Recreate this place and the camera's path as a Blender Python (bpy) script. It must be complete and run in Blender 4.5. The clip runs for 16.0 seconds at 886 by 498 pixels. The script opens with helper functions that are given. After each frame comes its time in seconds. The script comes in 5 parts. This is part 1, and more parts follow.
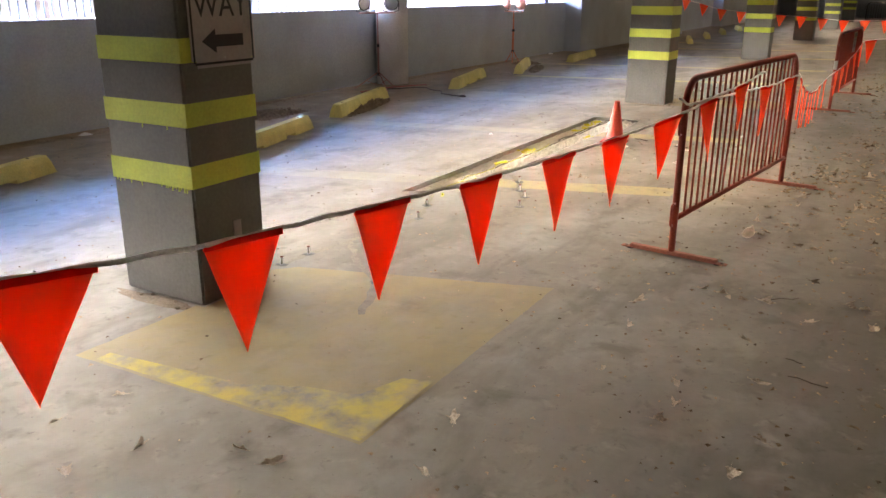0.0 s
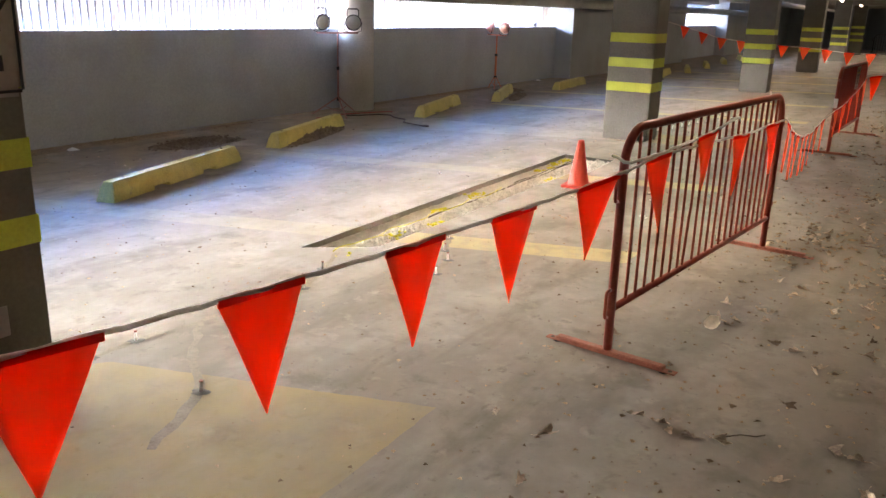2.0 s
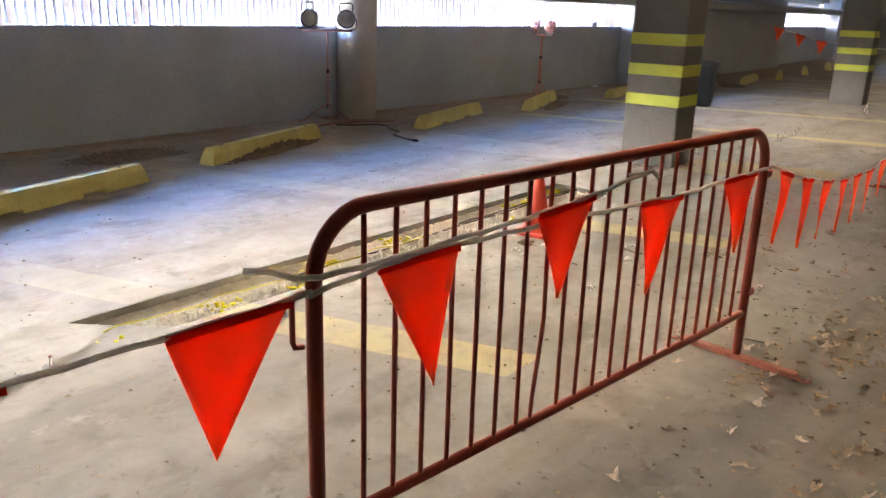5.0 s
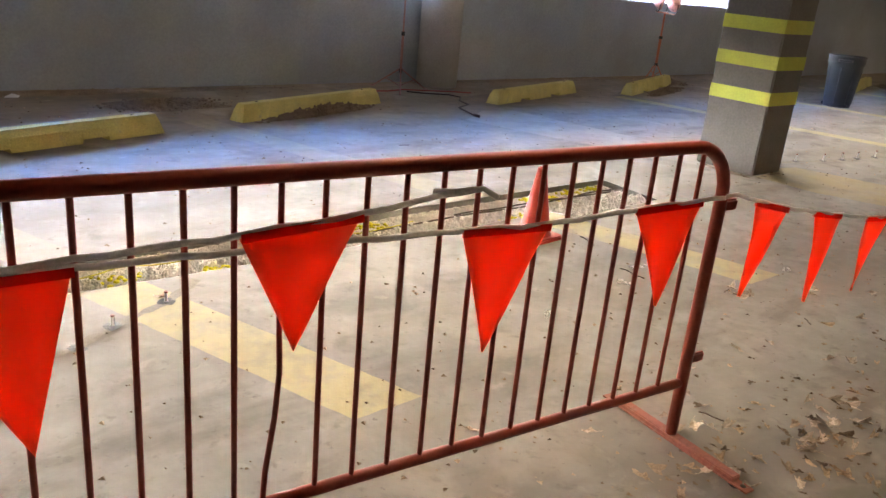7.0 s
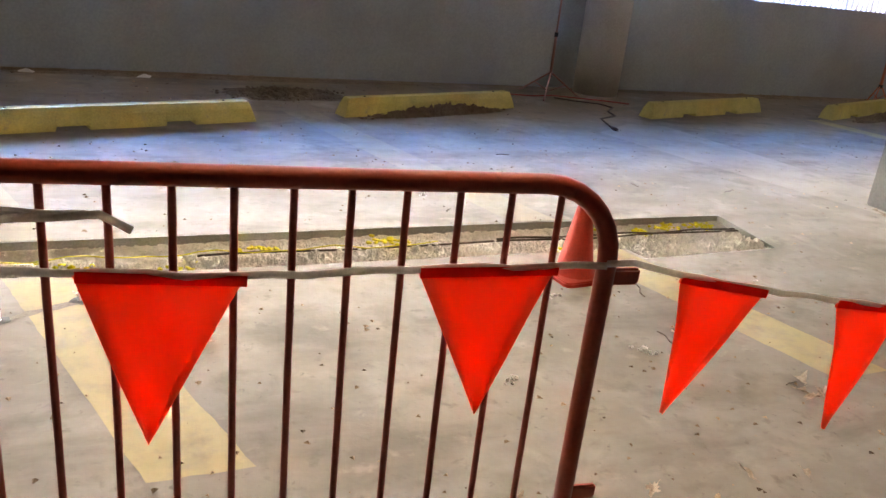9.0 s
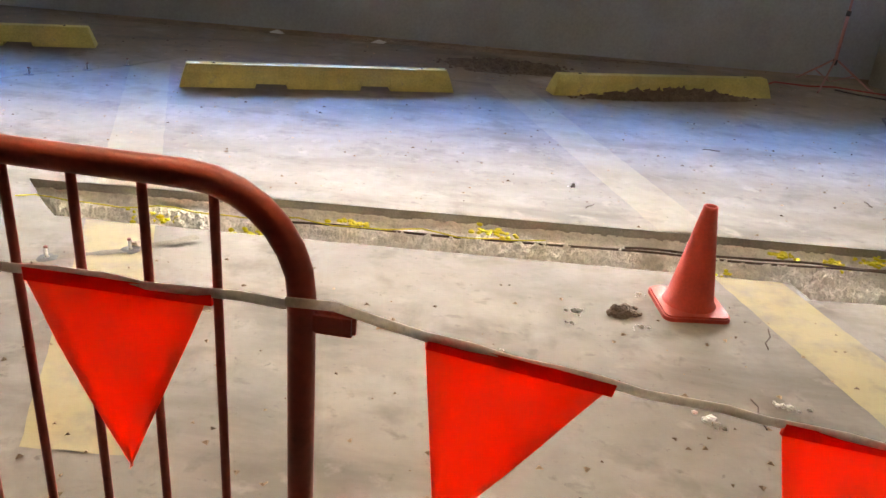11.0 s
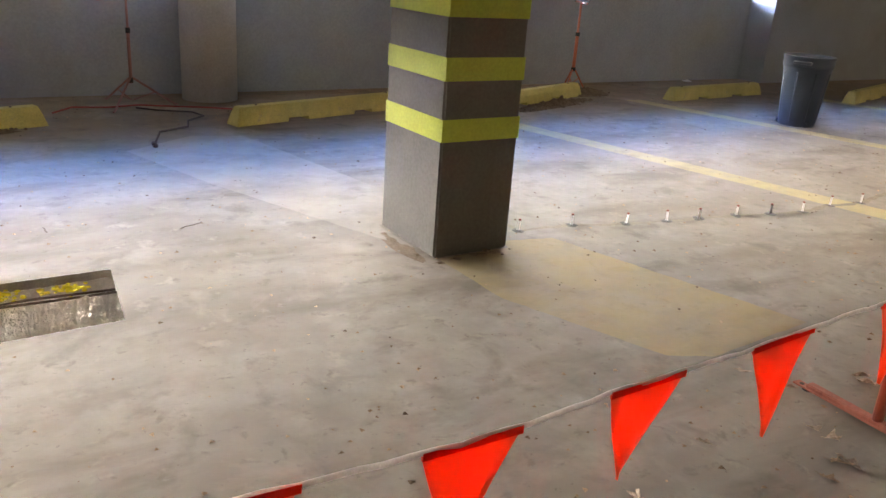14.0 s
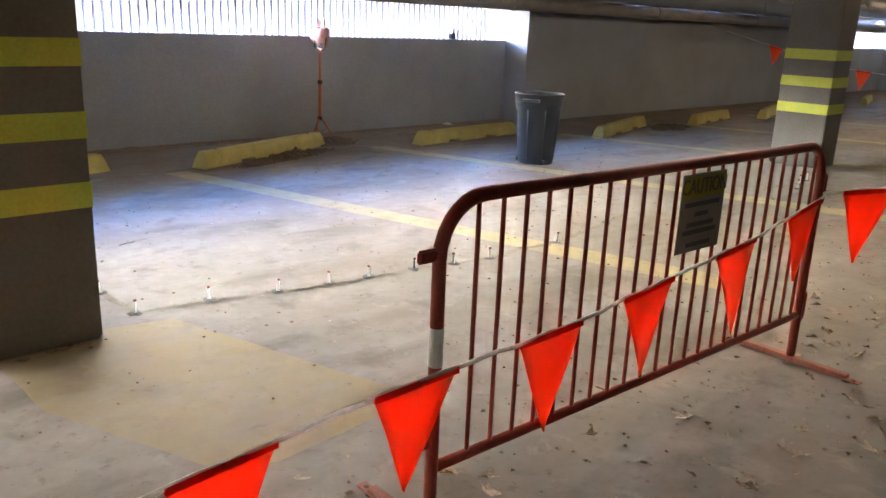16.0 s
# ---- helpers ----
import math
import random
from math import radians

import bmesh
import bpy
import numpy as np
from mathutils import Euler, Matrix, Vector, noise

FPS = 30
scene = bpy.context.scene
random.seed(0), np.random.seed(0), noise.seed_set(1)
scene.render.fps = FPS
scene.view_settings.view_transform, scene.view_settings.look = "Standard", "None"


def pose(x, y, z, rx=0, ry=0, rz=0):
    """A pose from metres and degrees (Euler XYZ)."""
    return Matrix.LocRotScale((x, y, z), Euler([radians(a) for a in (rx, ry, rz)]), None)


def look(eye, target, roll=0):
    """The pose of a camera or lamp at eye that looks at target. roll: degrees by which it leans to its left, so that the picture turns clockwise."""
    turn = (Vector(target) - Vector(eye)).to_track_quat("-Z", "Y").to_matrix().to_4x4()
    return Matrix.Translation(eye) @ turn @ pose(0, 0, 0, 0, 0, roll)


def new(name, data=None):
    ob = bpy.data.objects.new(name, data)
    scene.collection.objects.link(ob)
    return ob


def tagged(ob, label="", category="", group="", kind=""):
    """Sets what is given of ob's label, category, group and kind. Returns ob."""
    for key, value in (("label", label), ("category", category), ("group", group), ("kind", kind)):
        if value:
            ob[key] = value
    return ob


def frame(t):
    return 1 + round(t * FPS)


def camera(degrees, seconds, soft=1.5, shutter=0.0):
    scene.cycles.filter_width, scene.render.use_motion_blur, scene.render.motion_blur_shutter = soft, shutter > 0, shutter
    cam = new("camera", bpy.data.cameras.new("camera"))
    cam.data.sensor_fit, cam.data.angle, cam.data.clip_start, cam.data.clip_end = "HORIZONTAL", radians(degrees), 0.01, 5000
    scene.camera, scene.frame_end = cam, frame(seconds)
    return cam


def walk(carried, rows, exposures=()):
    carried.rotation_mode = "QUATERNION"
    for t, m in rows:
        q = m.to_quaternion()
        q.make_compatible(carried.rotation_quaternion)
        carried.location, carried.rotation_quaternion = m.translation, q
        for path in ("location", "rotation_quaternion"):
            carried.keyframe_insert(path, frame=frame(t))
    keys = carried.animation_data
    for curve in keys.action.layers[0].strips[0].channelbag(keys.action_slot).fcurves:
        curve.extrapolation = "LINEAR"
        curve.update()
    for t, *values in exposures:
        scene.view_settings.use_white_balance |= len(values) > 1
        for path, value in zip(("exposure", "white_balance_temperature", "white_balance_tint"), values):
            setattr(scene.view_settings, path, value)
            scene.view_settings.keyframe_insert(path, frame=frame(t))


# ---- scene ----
cam = camera(58.3, 16.0)
PATH = [
    (0, (0.057, 0.887, 1.643), (1.702, 1.839, 1.019), 0.2),
    (0.5, (0.34, 0.9, 1.625), (2.035, 1.776, 1.025), 0.6),
    (1, (0.733, 1.019, 1.624), (2.471, 1.817, 1.038), 0.5),
    (1.5, (1.087, 0.966, 1.627), (2.776, 1.864, 1.042), 0.7),
    (2, (1.458, 0.925, 1.626), (3.111, 1.894, 1.05), 1.6),
    (2.5, (1.841, 0.917, 1.646), (3.478, 1.925, 1.096), 1.3),
    (3, (2.186, 0.86, 1.63), (3.735, 2.0, 1.084), 1.3),
    (3.5, (2.563, 0.756, 1.643), (4.033, 1.979, 1.056), 1.4),
    (4, (2.965, 0.745, 1.601), (4.476, 1.914, 1.009), 1.2),
    (4.2, (3.143, 0.768, 1.604), (4.672, 1.917, 1.018), 1.3),
    (6.5, (4.756, 0.414, 1.607), (6.081, 1.774, 0.98), 4.8),
    (7, (5.088, 0.404, 1.595), (6.335, 1.815, 0.923), 5.4),
    (7.5, (5.467, 0.449, 1.613), (6.712, 1.874, 0.966), 3.4),
    (8, (5.827, 0.402, 1.6), (6.969, 1.917, 0.967), 3.8),
    (10.3, (7.289, 0.545, 1.524), (7.465, 2.353, 0.686), 6.5),
    (10.5, (7.409, 0.617, 1.524), (7.498, 2.427, 0.676), 6.1),
    (11, (7.683, 0.704, 1.523), (7.695, 2.525, 0.695), 5.0),
    (11.5, (8.032, 0.695, 1.528), (8.157, 2.526, 0.733), 4.7),
    (12, (8.37, 0.748, 1.503), (8.744, 2.563, 0.751), 3.6),
    (12.5, (8.728, 0.781, 1.509), (9.292, 2.567, 0.809), 1.6),
    (13, (9.082, 0.659, 1.526), (9.765, 2.402, 0.822), 2.2),
    (13.5, (9.398, 0.601, 1.518), (10.28, 2.243, 0.794), 4.2),
    (14, (9.77, 0.568, 1.547), (10.813, 2.133, 0.865), 4.1),
    (14.5, (10.149, 0.458, 1.511), (11.215, 2.025, 0.873), 3.3),
    (15, (10.489, 0.381, 1.533), (11.625, 1.888, 0.871), 3.2),
    (15.5, (10.831, 0.39, 1.536), (12.13, 1.785, 0.931), 3.1),
    (16, (11.149, 0.318, 1.534), (12.501, 1.687, 0.986), 2.4),
]
EXPOSURES = [(0.0, 2.80, 7250, 14), (1.0, 2.80, 7250, 14), (2.5, 2.68, 7150, 14), (4.0, 2.56, 7050, 14), (7.0, 2.6, 6900, 14), (8.0, 2.56, 6950, 14), (11.0, 2.44, 7100, 14), (12.5, 2.48, 7150, 14), (14.0, 2.68, 6850, 14), (16.0, 2.8, 6750, 14)]
walk(cam, [(t, look(eye, target, roll)) for t, eye, target, roll in PATH], EXPOSURES)

# ---- world, sun, exposure ----
world = bpy.data.worlds.new("world")
scene.world = world
world.use_nodes = True
sky = world.node_tree.nodes.new("ShaderNodeTexSky")
sky.sky_type, sky.sun_disc = "NISHITA", False
sky.sun_elevation, sky.sun_rotation = radians(42), radians(200)
world.node_tree.links.new(sky.outputs[0], world.node_tree.nodes["Background"].inputs[0])
world.node_tree.nodes["Background"].inputs[1].default_value = 0.1
sun = new("sun", bpy.data.lights.new("sun", "SUN"))
sun.data.energy, sun.data.angle, sun.data.color = 3.0, radians(0.5), (1.0, 0.95, 0.88)
sun.matrix_world = look((-20, -60, 55), (0, 0, 0))
BACKDROP_LOW, BACKDROP_HIGH = 0.19, 46.0
LAMP = 17.0

# ---- tools ----
def part(name, bm, material, parent=None, label="", smooth=False):
    me = bpy.data.meshes.new(name)
    bmesh.ops.recalc_face_normals(bm, faces=bm.faces)
    bm.to_mesh(me)
    bm.free()
    if smooth:
        for p in me.polygons:
            p.use_smooth = True
    me.materials.append(material)
    ob = new(name, me)
    if parent is not None:
        ob.parent = parent
    if label:
        tagged(ob, label)
    return ob


def shared(name, me, parent, m, label=""):
    ob = new(name, me)
    ob.parent = parent
    ob.matrix_basis = m
    if label:
        tagged(ob, label)
    return ob


def thing(name, label, category, m=None, group="", kind=""):
    ob = new(name)
    if m is not None:
        ob.matrix_basis = m
    return tagged(ob, label, category, group, kind)


def box(bm, x0, x1, y0, y1, z0, z1, bevel=0.0):
    r = bmesh.ops.create_cube(bm, size=1.0)
    vs = r["verts"]
    for v in vs:
        v.co = Vector((x0 + (v.co.x + 0.5) * (x1 - x0), y0 + (v.co.y + 0.5) * (y1 - y0), z0 + (v.co.z + 0.5) * (z1 - z0)))
    if bevel:
        es = {e for v in vs for e in v.link_edges}
        bmesh.ops.bevel(bm, geom=list(es), offset=bevel, segments=2, affect="EDGES")
    return vs


def slab(bm, outline, z0, z1):
    lo = [bm.verts.new((x, y, z0)) for x, y in outline]
    hi = [bm.verts.new((x, y, z1)) for x, y in outline]
    bm.faces.new(lo)
    bm.faces.new(hi)
    n = len(outline)
    for i in range(n):
        bm.faces.new((lo[i], lo[(i + 1) % n], hi[(i + 1) % n], hi[i]))


def tube(bm, pts, r, seg=8, caps=True, flat=1.0):
    pts = [Vector(p) for p in pts]
    up = Vector((0, 0, 1))
    rings = []
    d0 = (pts[1] - pts[0]).normalized()
    side = d0.cross(up if abs(d0.z) < 0.9 else Vector((0, 1, 0))).normalized()
    for i, p in enumerate(pts):
        a = pts[max(i - 1, 0)]
        b = pts[min(i + 1, len(pts) - 1)]
        d = (b - a).normalized()
        side = (side - d * side.dot(d)).normalized()
        top = side.cross(d)
        rings.append([bm.verts.new(p + side * math.cos(2 * math.pi * k / seg) * r * flat + top * math.sin(2 * math.pi * k / seg) * r) for k in range(seg)])
    for a, b in zip(rings, rings[1:]):
        for k in range(seg):
            bm.faces.new((a[k], a[(k + 1) % seg], b[(k + 1) % seg], b[k]))
    if caps:
        bm.faces.new(rings[0])
        bm.faces.new(rings[-1])


def lathe(bm, profile, seg=24, cx=0.0, cy=0.0, closed=True):
    rings = [[bm.verts.new((cx + r * math.cos(2 * math.pi * k / seg), cy + r * math.sin(2 * math.pi * k / seg), z)) for k in range(seg)] for r, z in profile]
    for a, b in zip(rings, rings[1:]):
        for k in range(seg):
            bm.faces.new((a[k], a[(k + 1) % seg], b[(k + 1) % seg], b[k]))
    if closed:
        bm.faces.new(rings[0])
        bm.faces.new(rings[-1])


def arc(cx, cz, r, a0, a1, n, y=0.0):
    return [(cx + r * math.cos(radians(a0 + (a1 - a0) * i / n)), y, cz + r * math.sin(radians(a0 + (a1 - a0) * i / n))) for i in range(n + 1)]


def words(name, body, size, material, parent, m, squeeze=1.0, label="", depth=0.001):
    cu = bpy.data.curves.new(name, "FONT")
    cu.body, cu.size, cu.extrude, cu.align_x, cu.align_y = body, size, depth, "CENTER", "CENTER"
    tmp = bpy.data.objects.new(name, cu)
    scene.collection.objects.link(tmp)
    bpy.context.view_layer.update()
    me = bpy.data.meshes.new_from_object(tmp)
    bpy.data.objects.remove(tmp)
    me.materials.clear()
    me.materials.append(material)
    ob = new(name, me)
    ob.parent = parent
    ob.matrix_basis = m @ Matrix.Diagonal((squeeze, 1, 1, 1))
    if label:
        tagged(ob, label)
    return ob


def rough_disc(bm, x, y, z, r, seg=12, wobble=0.3, rnd=random, h=0.0):
    ring = [bm.verts.new((x + math.cos(2 * math.pi * k / seg) * r * (1 + wobble * (rnd.random() - 0.5)), y + math.sin(2 * math.pi * k / seg) * r * (1 + wobble * (rnd.random() - 0.5)), z)) for k in range(seg)]
    top = bm.verts.new((x, y, z + h))
    for k in range(seg):
        bm.faces.new((ring[k], ring[(k + 1) % seg], top))


def rock(bm, p, r, rnd):
    res = bmesh.ops.create_icosphere(bm, subdivisions=1, radius=1.0)
    s = Vector((r * rnd.uniform(0.7, 1.3), r * rnd.uniform(0.7, 1.3), r * rnd.uniform(0.4, 0.8)))
    for v in res["verts"]:
        k = rnd.uniform(0.7, 1.15)
        v.co = Vector((v.co.x * s.x * k, v.co.y * s.y * k, v.co.z * s.z * k)) + Vector(p)


# ---- materials ----
def mat(name, base, rough=0.7, metal=0.0, var=0.25, scale=2.0, fine=60.0, bump=0.15, second=None, amount=0.0, patch=1.5, sharp=0.15, distance=0.004, spec=0.4):
    """base colour with two scales of variation, a second colour in worn patches, fine relief"""
    m = bpy.data.materials.new(name)
    m.use_nodes = True
    nt = m.node_tree
    n, l = nt.nodes, nt.links
    b = n["Principled BSDF"]
    b.inputs["Roughness"].default_value, b.inputs["Metallic"].default_value = rough, metal
    b.inputs["Specular IOR Level"].default_value = spec
    tc = n.new("ShaderNodeTexCoord")
    big, small = n.new("ShaderNodeTexNoise"), n.new("ShaderNodeTexNoise")
    for t, s, d in ((big, scale, 6), (small, fine, 4)):
        t.inputs["Scale"].default_value, t.inputs["Detail"].default_value, t.inputs["Roughness"].default_value = s, d, 0.6
        l.new(tc.outputs["Object"], t.inputs["Vector"])
    add = n.new("ShaderNodeMath")
    add.operation = "ADD"
    l.new(big.outputs["Fac"], add.inputs[0])
    l.new(small.outputs["Fac"], add.inputs[1])
    mr = n.new("ShaderNodeMapRange")
    mr.inputs["From Min"].default_value, mr.inputs["From Max"].default_value = 0.65, 1.35
    mr.inputs["To Min"].default_value, mr.inputs["To Max"].default_value = 1 - var, 1 + var
    l.new(add.outputs[0], mr.inputs["Value"])
    mul = n.new("ShaderNodeMix")
    mul.data_type, mul.blend_type = "RGBA", "MULTIPLY"
    mul.inputs["Factor"].default_value = 1.0
    mul.inputs["A"].default_value = (*base, 1)
    l.new(mr.outputs[0], mul.inputs["B"])
    out = mul.outputs["Result"]
    if second:
        pn = n.new("ShaderNodeTexNoise")
        pn.inputs["Scale"].default_value, pn.inputs["Detail"].default_value, pn.inputs["Roughness"].default_value = patch, 8, 0.65
        l.new(tc.outputs["Object"], pn.inputs["Vector"])
        ramp = n.new("ShaderNodeMapRange")
        ramp.inputs["From Min"].default_value, ramp.inputs["From Max"].default_value = 0.5 + 0.35 * (0.5 - amount) * 2 - sharp / 2, 0.5 + 0.35 * (0.5 - amount) * 2 + sharp / 2
        l.new(pn.outputs["Fac"], ramp.inputs["Value"])
        mix = n.new("ShaderNodeMix")
        mix.data_type = "RGBA"
        mix.inputs["B"].default_value = (*second, 1)
        l.new(ramp.outputs[0], mix.inputs["Factor"])
        l.new(out, mix.inputs["A"])
        out = mix.outputs["Result"]
    l.new(out, b.inputs["Base Color"])
    if bump:
        bp = n.new("ShaderNodeBump")
        bp.inputs["Strength"].default_value, bp.inputs["Distance"].default_value = bump, distance
        l.new(add.outputs[0], bp.inputs["Height"])
        l.new(bp.outputs[0], b.inputs["Normal"])
    return m


def glow(name, color, strength):
    m = bpy.data.materials.new(name)
    m.use_nodes = True
    b = m.node_tree.nodes["Principled BSDF"]
    b.inputs["Base Color"].default_value = (0.8, 0.8, 0.8, 1)
    b.inputs["Emission Color"].default_value = (*color, 1)
    b.inputs["Emission Strength"].default_value = strength
    return m


CONCRETE = (0.31, 0.282, 0.238)
M_wall = mat("wall_concrete", (0.345, 0.378, 0.42), 0.88, var=0.16, scale=0.9, fine=40, bump=0.12, second=(0.29, 0.288, 0.285), amount=0.25, patch=0.7, sharp=0.4)
M_round = mat("column_concrete", (0.52, 0.515, 0.50), 0.85, var=0.2, scale=1.5, fine=50, bump=0.3, second=(0.36, 0.33, 0.29), amount=0.2, patch=1.2, sharp=0.4)
M_ceiling = mat("ceiling_concrete", (0.30, 0.29, 0.27), 0.9, var=0.3, scale=0.8, fine=20, bump=0.2)
M_column = mat("column_paint", (0.155, 0.15, 0.132), 0.6, var=0.22, scale=2.5, fine=45, bump=0.16, second=(0.22, 0.21, 0.18), amount=0.1, patch=3, sharp=0.25)
M_stripe = mat("stripe_paint", (0.585, 0.66, 0.10), 0.5, var=0.15, scale=4, fine=60, bump=0.3, second=(0.33, 0.34, 0.10), amount=0.14, patch=6, sharp=0.2)
M_stop = mat("stop_paint", (0.59, 0.52, 0.18), 0.65, var=0.25, scale=5, fine=70, bump=0.5, second=(0.40, 0.36, 0.24), amount=0.25, patch=7, sharp=0.12)
M_barrier = mat("barrier_paint", (0.335, 0.056, 0.031), 0.36, var=0.25, scale=8, fine=90, bump=0.1, second=(0.30, 0.10, 0.06), amount=0.15, patch=12, sharp=0.15)
M_foot = mat("barrier_foot_paint", (0.33, 0.105, 0.065), 0.6, var=0.3, scale=9, fine=80, bump=0.2, second=(0.26, 0.2, 0.15), amount=0.3, patch=10, sharp=0.2)
M_paleleaf = mat("pale_leaf", (0.82, 0.74, 0.60), 0.75, var=0.2, scale=25, fine=120, bump=0.2)
M_barrier_far = mat("dark_barrier_paint", (0.05, 0.05, 0.05), 0.5)
M_flag = mat("flag_vinyl", (0.75, 0.10, 0.032), 0.6, var=0.08, scale=9, fine=200, bump=0.05)
M_hem = mat("flag_hem", (0.95, 0.07, 0.02), 0.55, var=0.15, scale=9, fine=200, bump=0.1)
M_rope = mat("rope_tape", (0.86, 0.81, 0.75), 0.7, var=0.3, scale=15, fine=120, bump=0.4)
M_cone = mat("cone_rubber", (0.50, 0.055, 0.032), 0.5, var=0.2, scale=9, fine=80, bump=0.1, second=(0.32, 0.06, 0.045), amount=0.2, patch=9, sharp=0.3)
M_sign = mat("sign_white", (0.35, 0.33, 0.325), 0.5, var=0.12, scale=6, fine=40, bump=0.03)
M_black = mat("sign_black", (0.015, 0.017, 0.02), 0.5, var=0.1)
M_bin = mat("bin_plastic", (0.032, 0.042, 0.055), 0.45, var=0.2, scale=5, fine=60, bump=0.1)
M_steel = mat("galvanised_steel", (0.45, 0.45, 0.45), 0.4, metal=0.9, var=0.2, scale=6)
M_pipe = mat("pipe_paint", (0.30, 0.29, 0.27), 0.5, var=0.25, scale=3, fine=30, bump=0.1)
M_white = mat("white_paint", (0.75, 0.74, 0.7), 0.6, var=0.1, scale=5)
M_silt = mat("silt", (0.24, 0.185, 0.13), 0.95, var=0.35, scale=6, fine=60, bump=0.6, distance=0.01)
M_dirt = mat("dirt", (0.18, 0.132, 0.095), 0.95, var=0.5, scale=12, fine=90, bump=0.9, distance=0.02)
M_leaf = mat("dry_leaf", (0.60, 0.49, 0.37), 0.8, var=0.35, scale=25, fine=120, bump=0.3, second=(0.24, 0.165, 0.105), amount=0.35, patch=20, sharp=0.3)
M_litter = mat("leaf_litter", (0.19, 0.135, 0.085), 0.9, var=0.5, scale=18, fine=120, bump=0.5)
M_rubble = mat("broken_concrete", (0.86, 0.82, 0.75), 0.95, var=0.25, scale=30, fine=160, bump=1.0, distance=0.014, second=(0.32, 0.295, 0.25), amount=0.22, patch=13, sharp=0.2)
M_saw = mat("cut_concrete", (0.36, 0.35, 0.315), 0.85, var=0.25, scale=6, fine=90, bump=0.4)
M_rust = mat("rusty_bar", (0.095, 0.068, 0.05), 0.8, var=0.4, scale=20, fine=120, bump=0.5)
M_spray = mat("yellow_spray_paint", (0.78, 0.70, 0.03), 0.7, var=0.25, scale=20, fine=90, bump=0.4)
M_seal = mat("grey_sealant", (0.25, 0.22, 0.165), 0.9, var=0.25, scale=12, fine=80, bump=0.5)
M_sealdark = mat("dark_sealant", (0.10, 0.095, 0.085), 0.6, var=0.3, scale=12, fine=80, bump=0.5)
M_port = mat("port_plastic", (0.85, 0.83, 0.79), 0.5, var=0.1)
M_portred = mat("port_tip", (0.25, 0.07, 0.05), 0.5, var=0.1)
M_lampred = mat("lamp_stand_red", (0.38, 0.2, 0.185), 0.7, var=0.2, scale=9)
M_lamporange = mat("lamp_stand_orange", (0.50, 0.15, 0.085), 0.5, var=0.25, scale=9)
M_lamppink = mat("lamp_head_pink", (0.48, 0.24, 0.20), 0.5, var=0.4, scale=14, second=(0.12, 0.08, 0.08), amount=0.35, patch=16)
M_lampblack = mat("lamp_head_black", (0.03, 0.03, 0.032), 0.5)
M_glass = mat("lamp_lens", (0.55, 0.58, 0.58), 0.12, var=0.05, bump=0.0)
M_cable = mat("cable_rubber", (0.06, 0.038, 0.034), 0.6)
M_cablered = mat("cable_red", (0.30, 0.05, 0.04), 0.6)
M_caution = mat("caution_yellow", (0.50, 0.42, 0.06), 0.5, var=0.12)
M_signgrey = mat("sign_grey", (0.42, 0.40, 0.38), 0.5, var=0.1)
M_signtext = mat("sign_text", (0.17, 0.165, 0.16), 0.6, var=0.1)
M_tube = glow("lamp_tube", (1.0, 0.80, 0.56), LAMP)
M_ground = mat("outside_ground", (0.30, 0.27, 0.2), 0.95, var=0.4, scale=0.5, fine=8, bump=0.3)


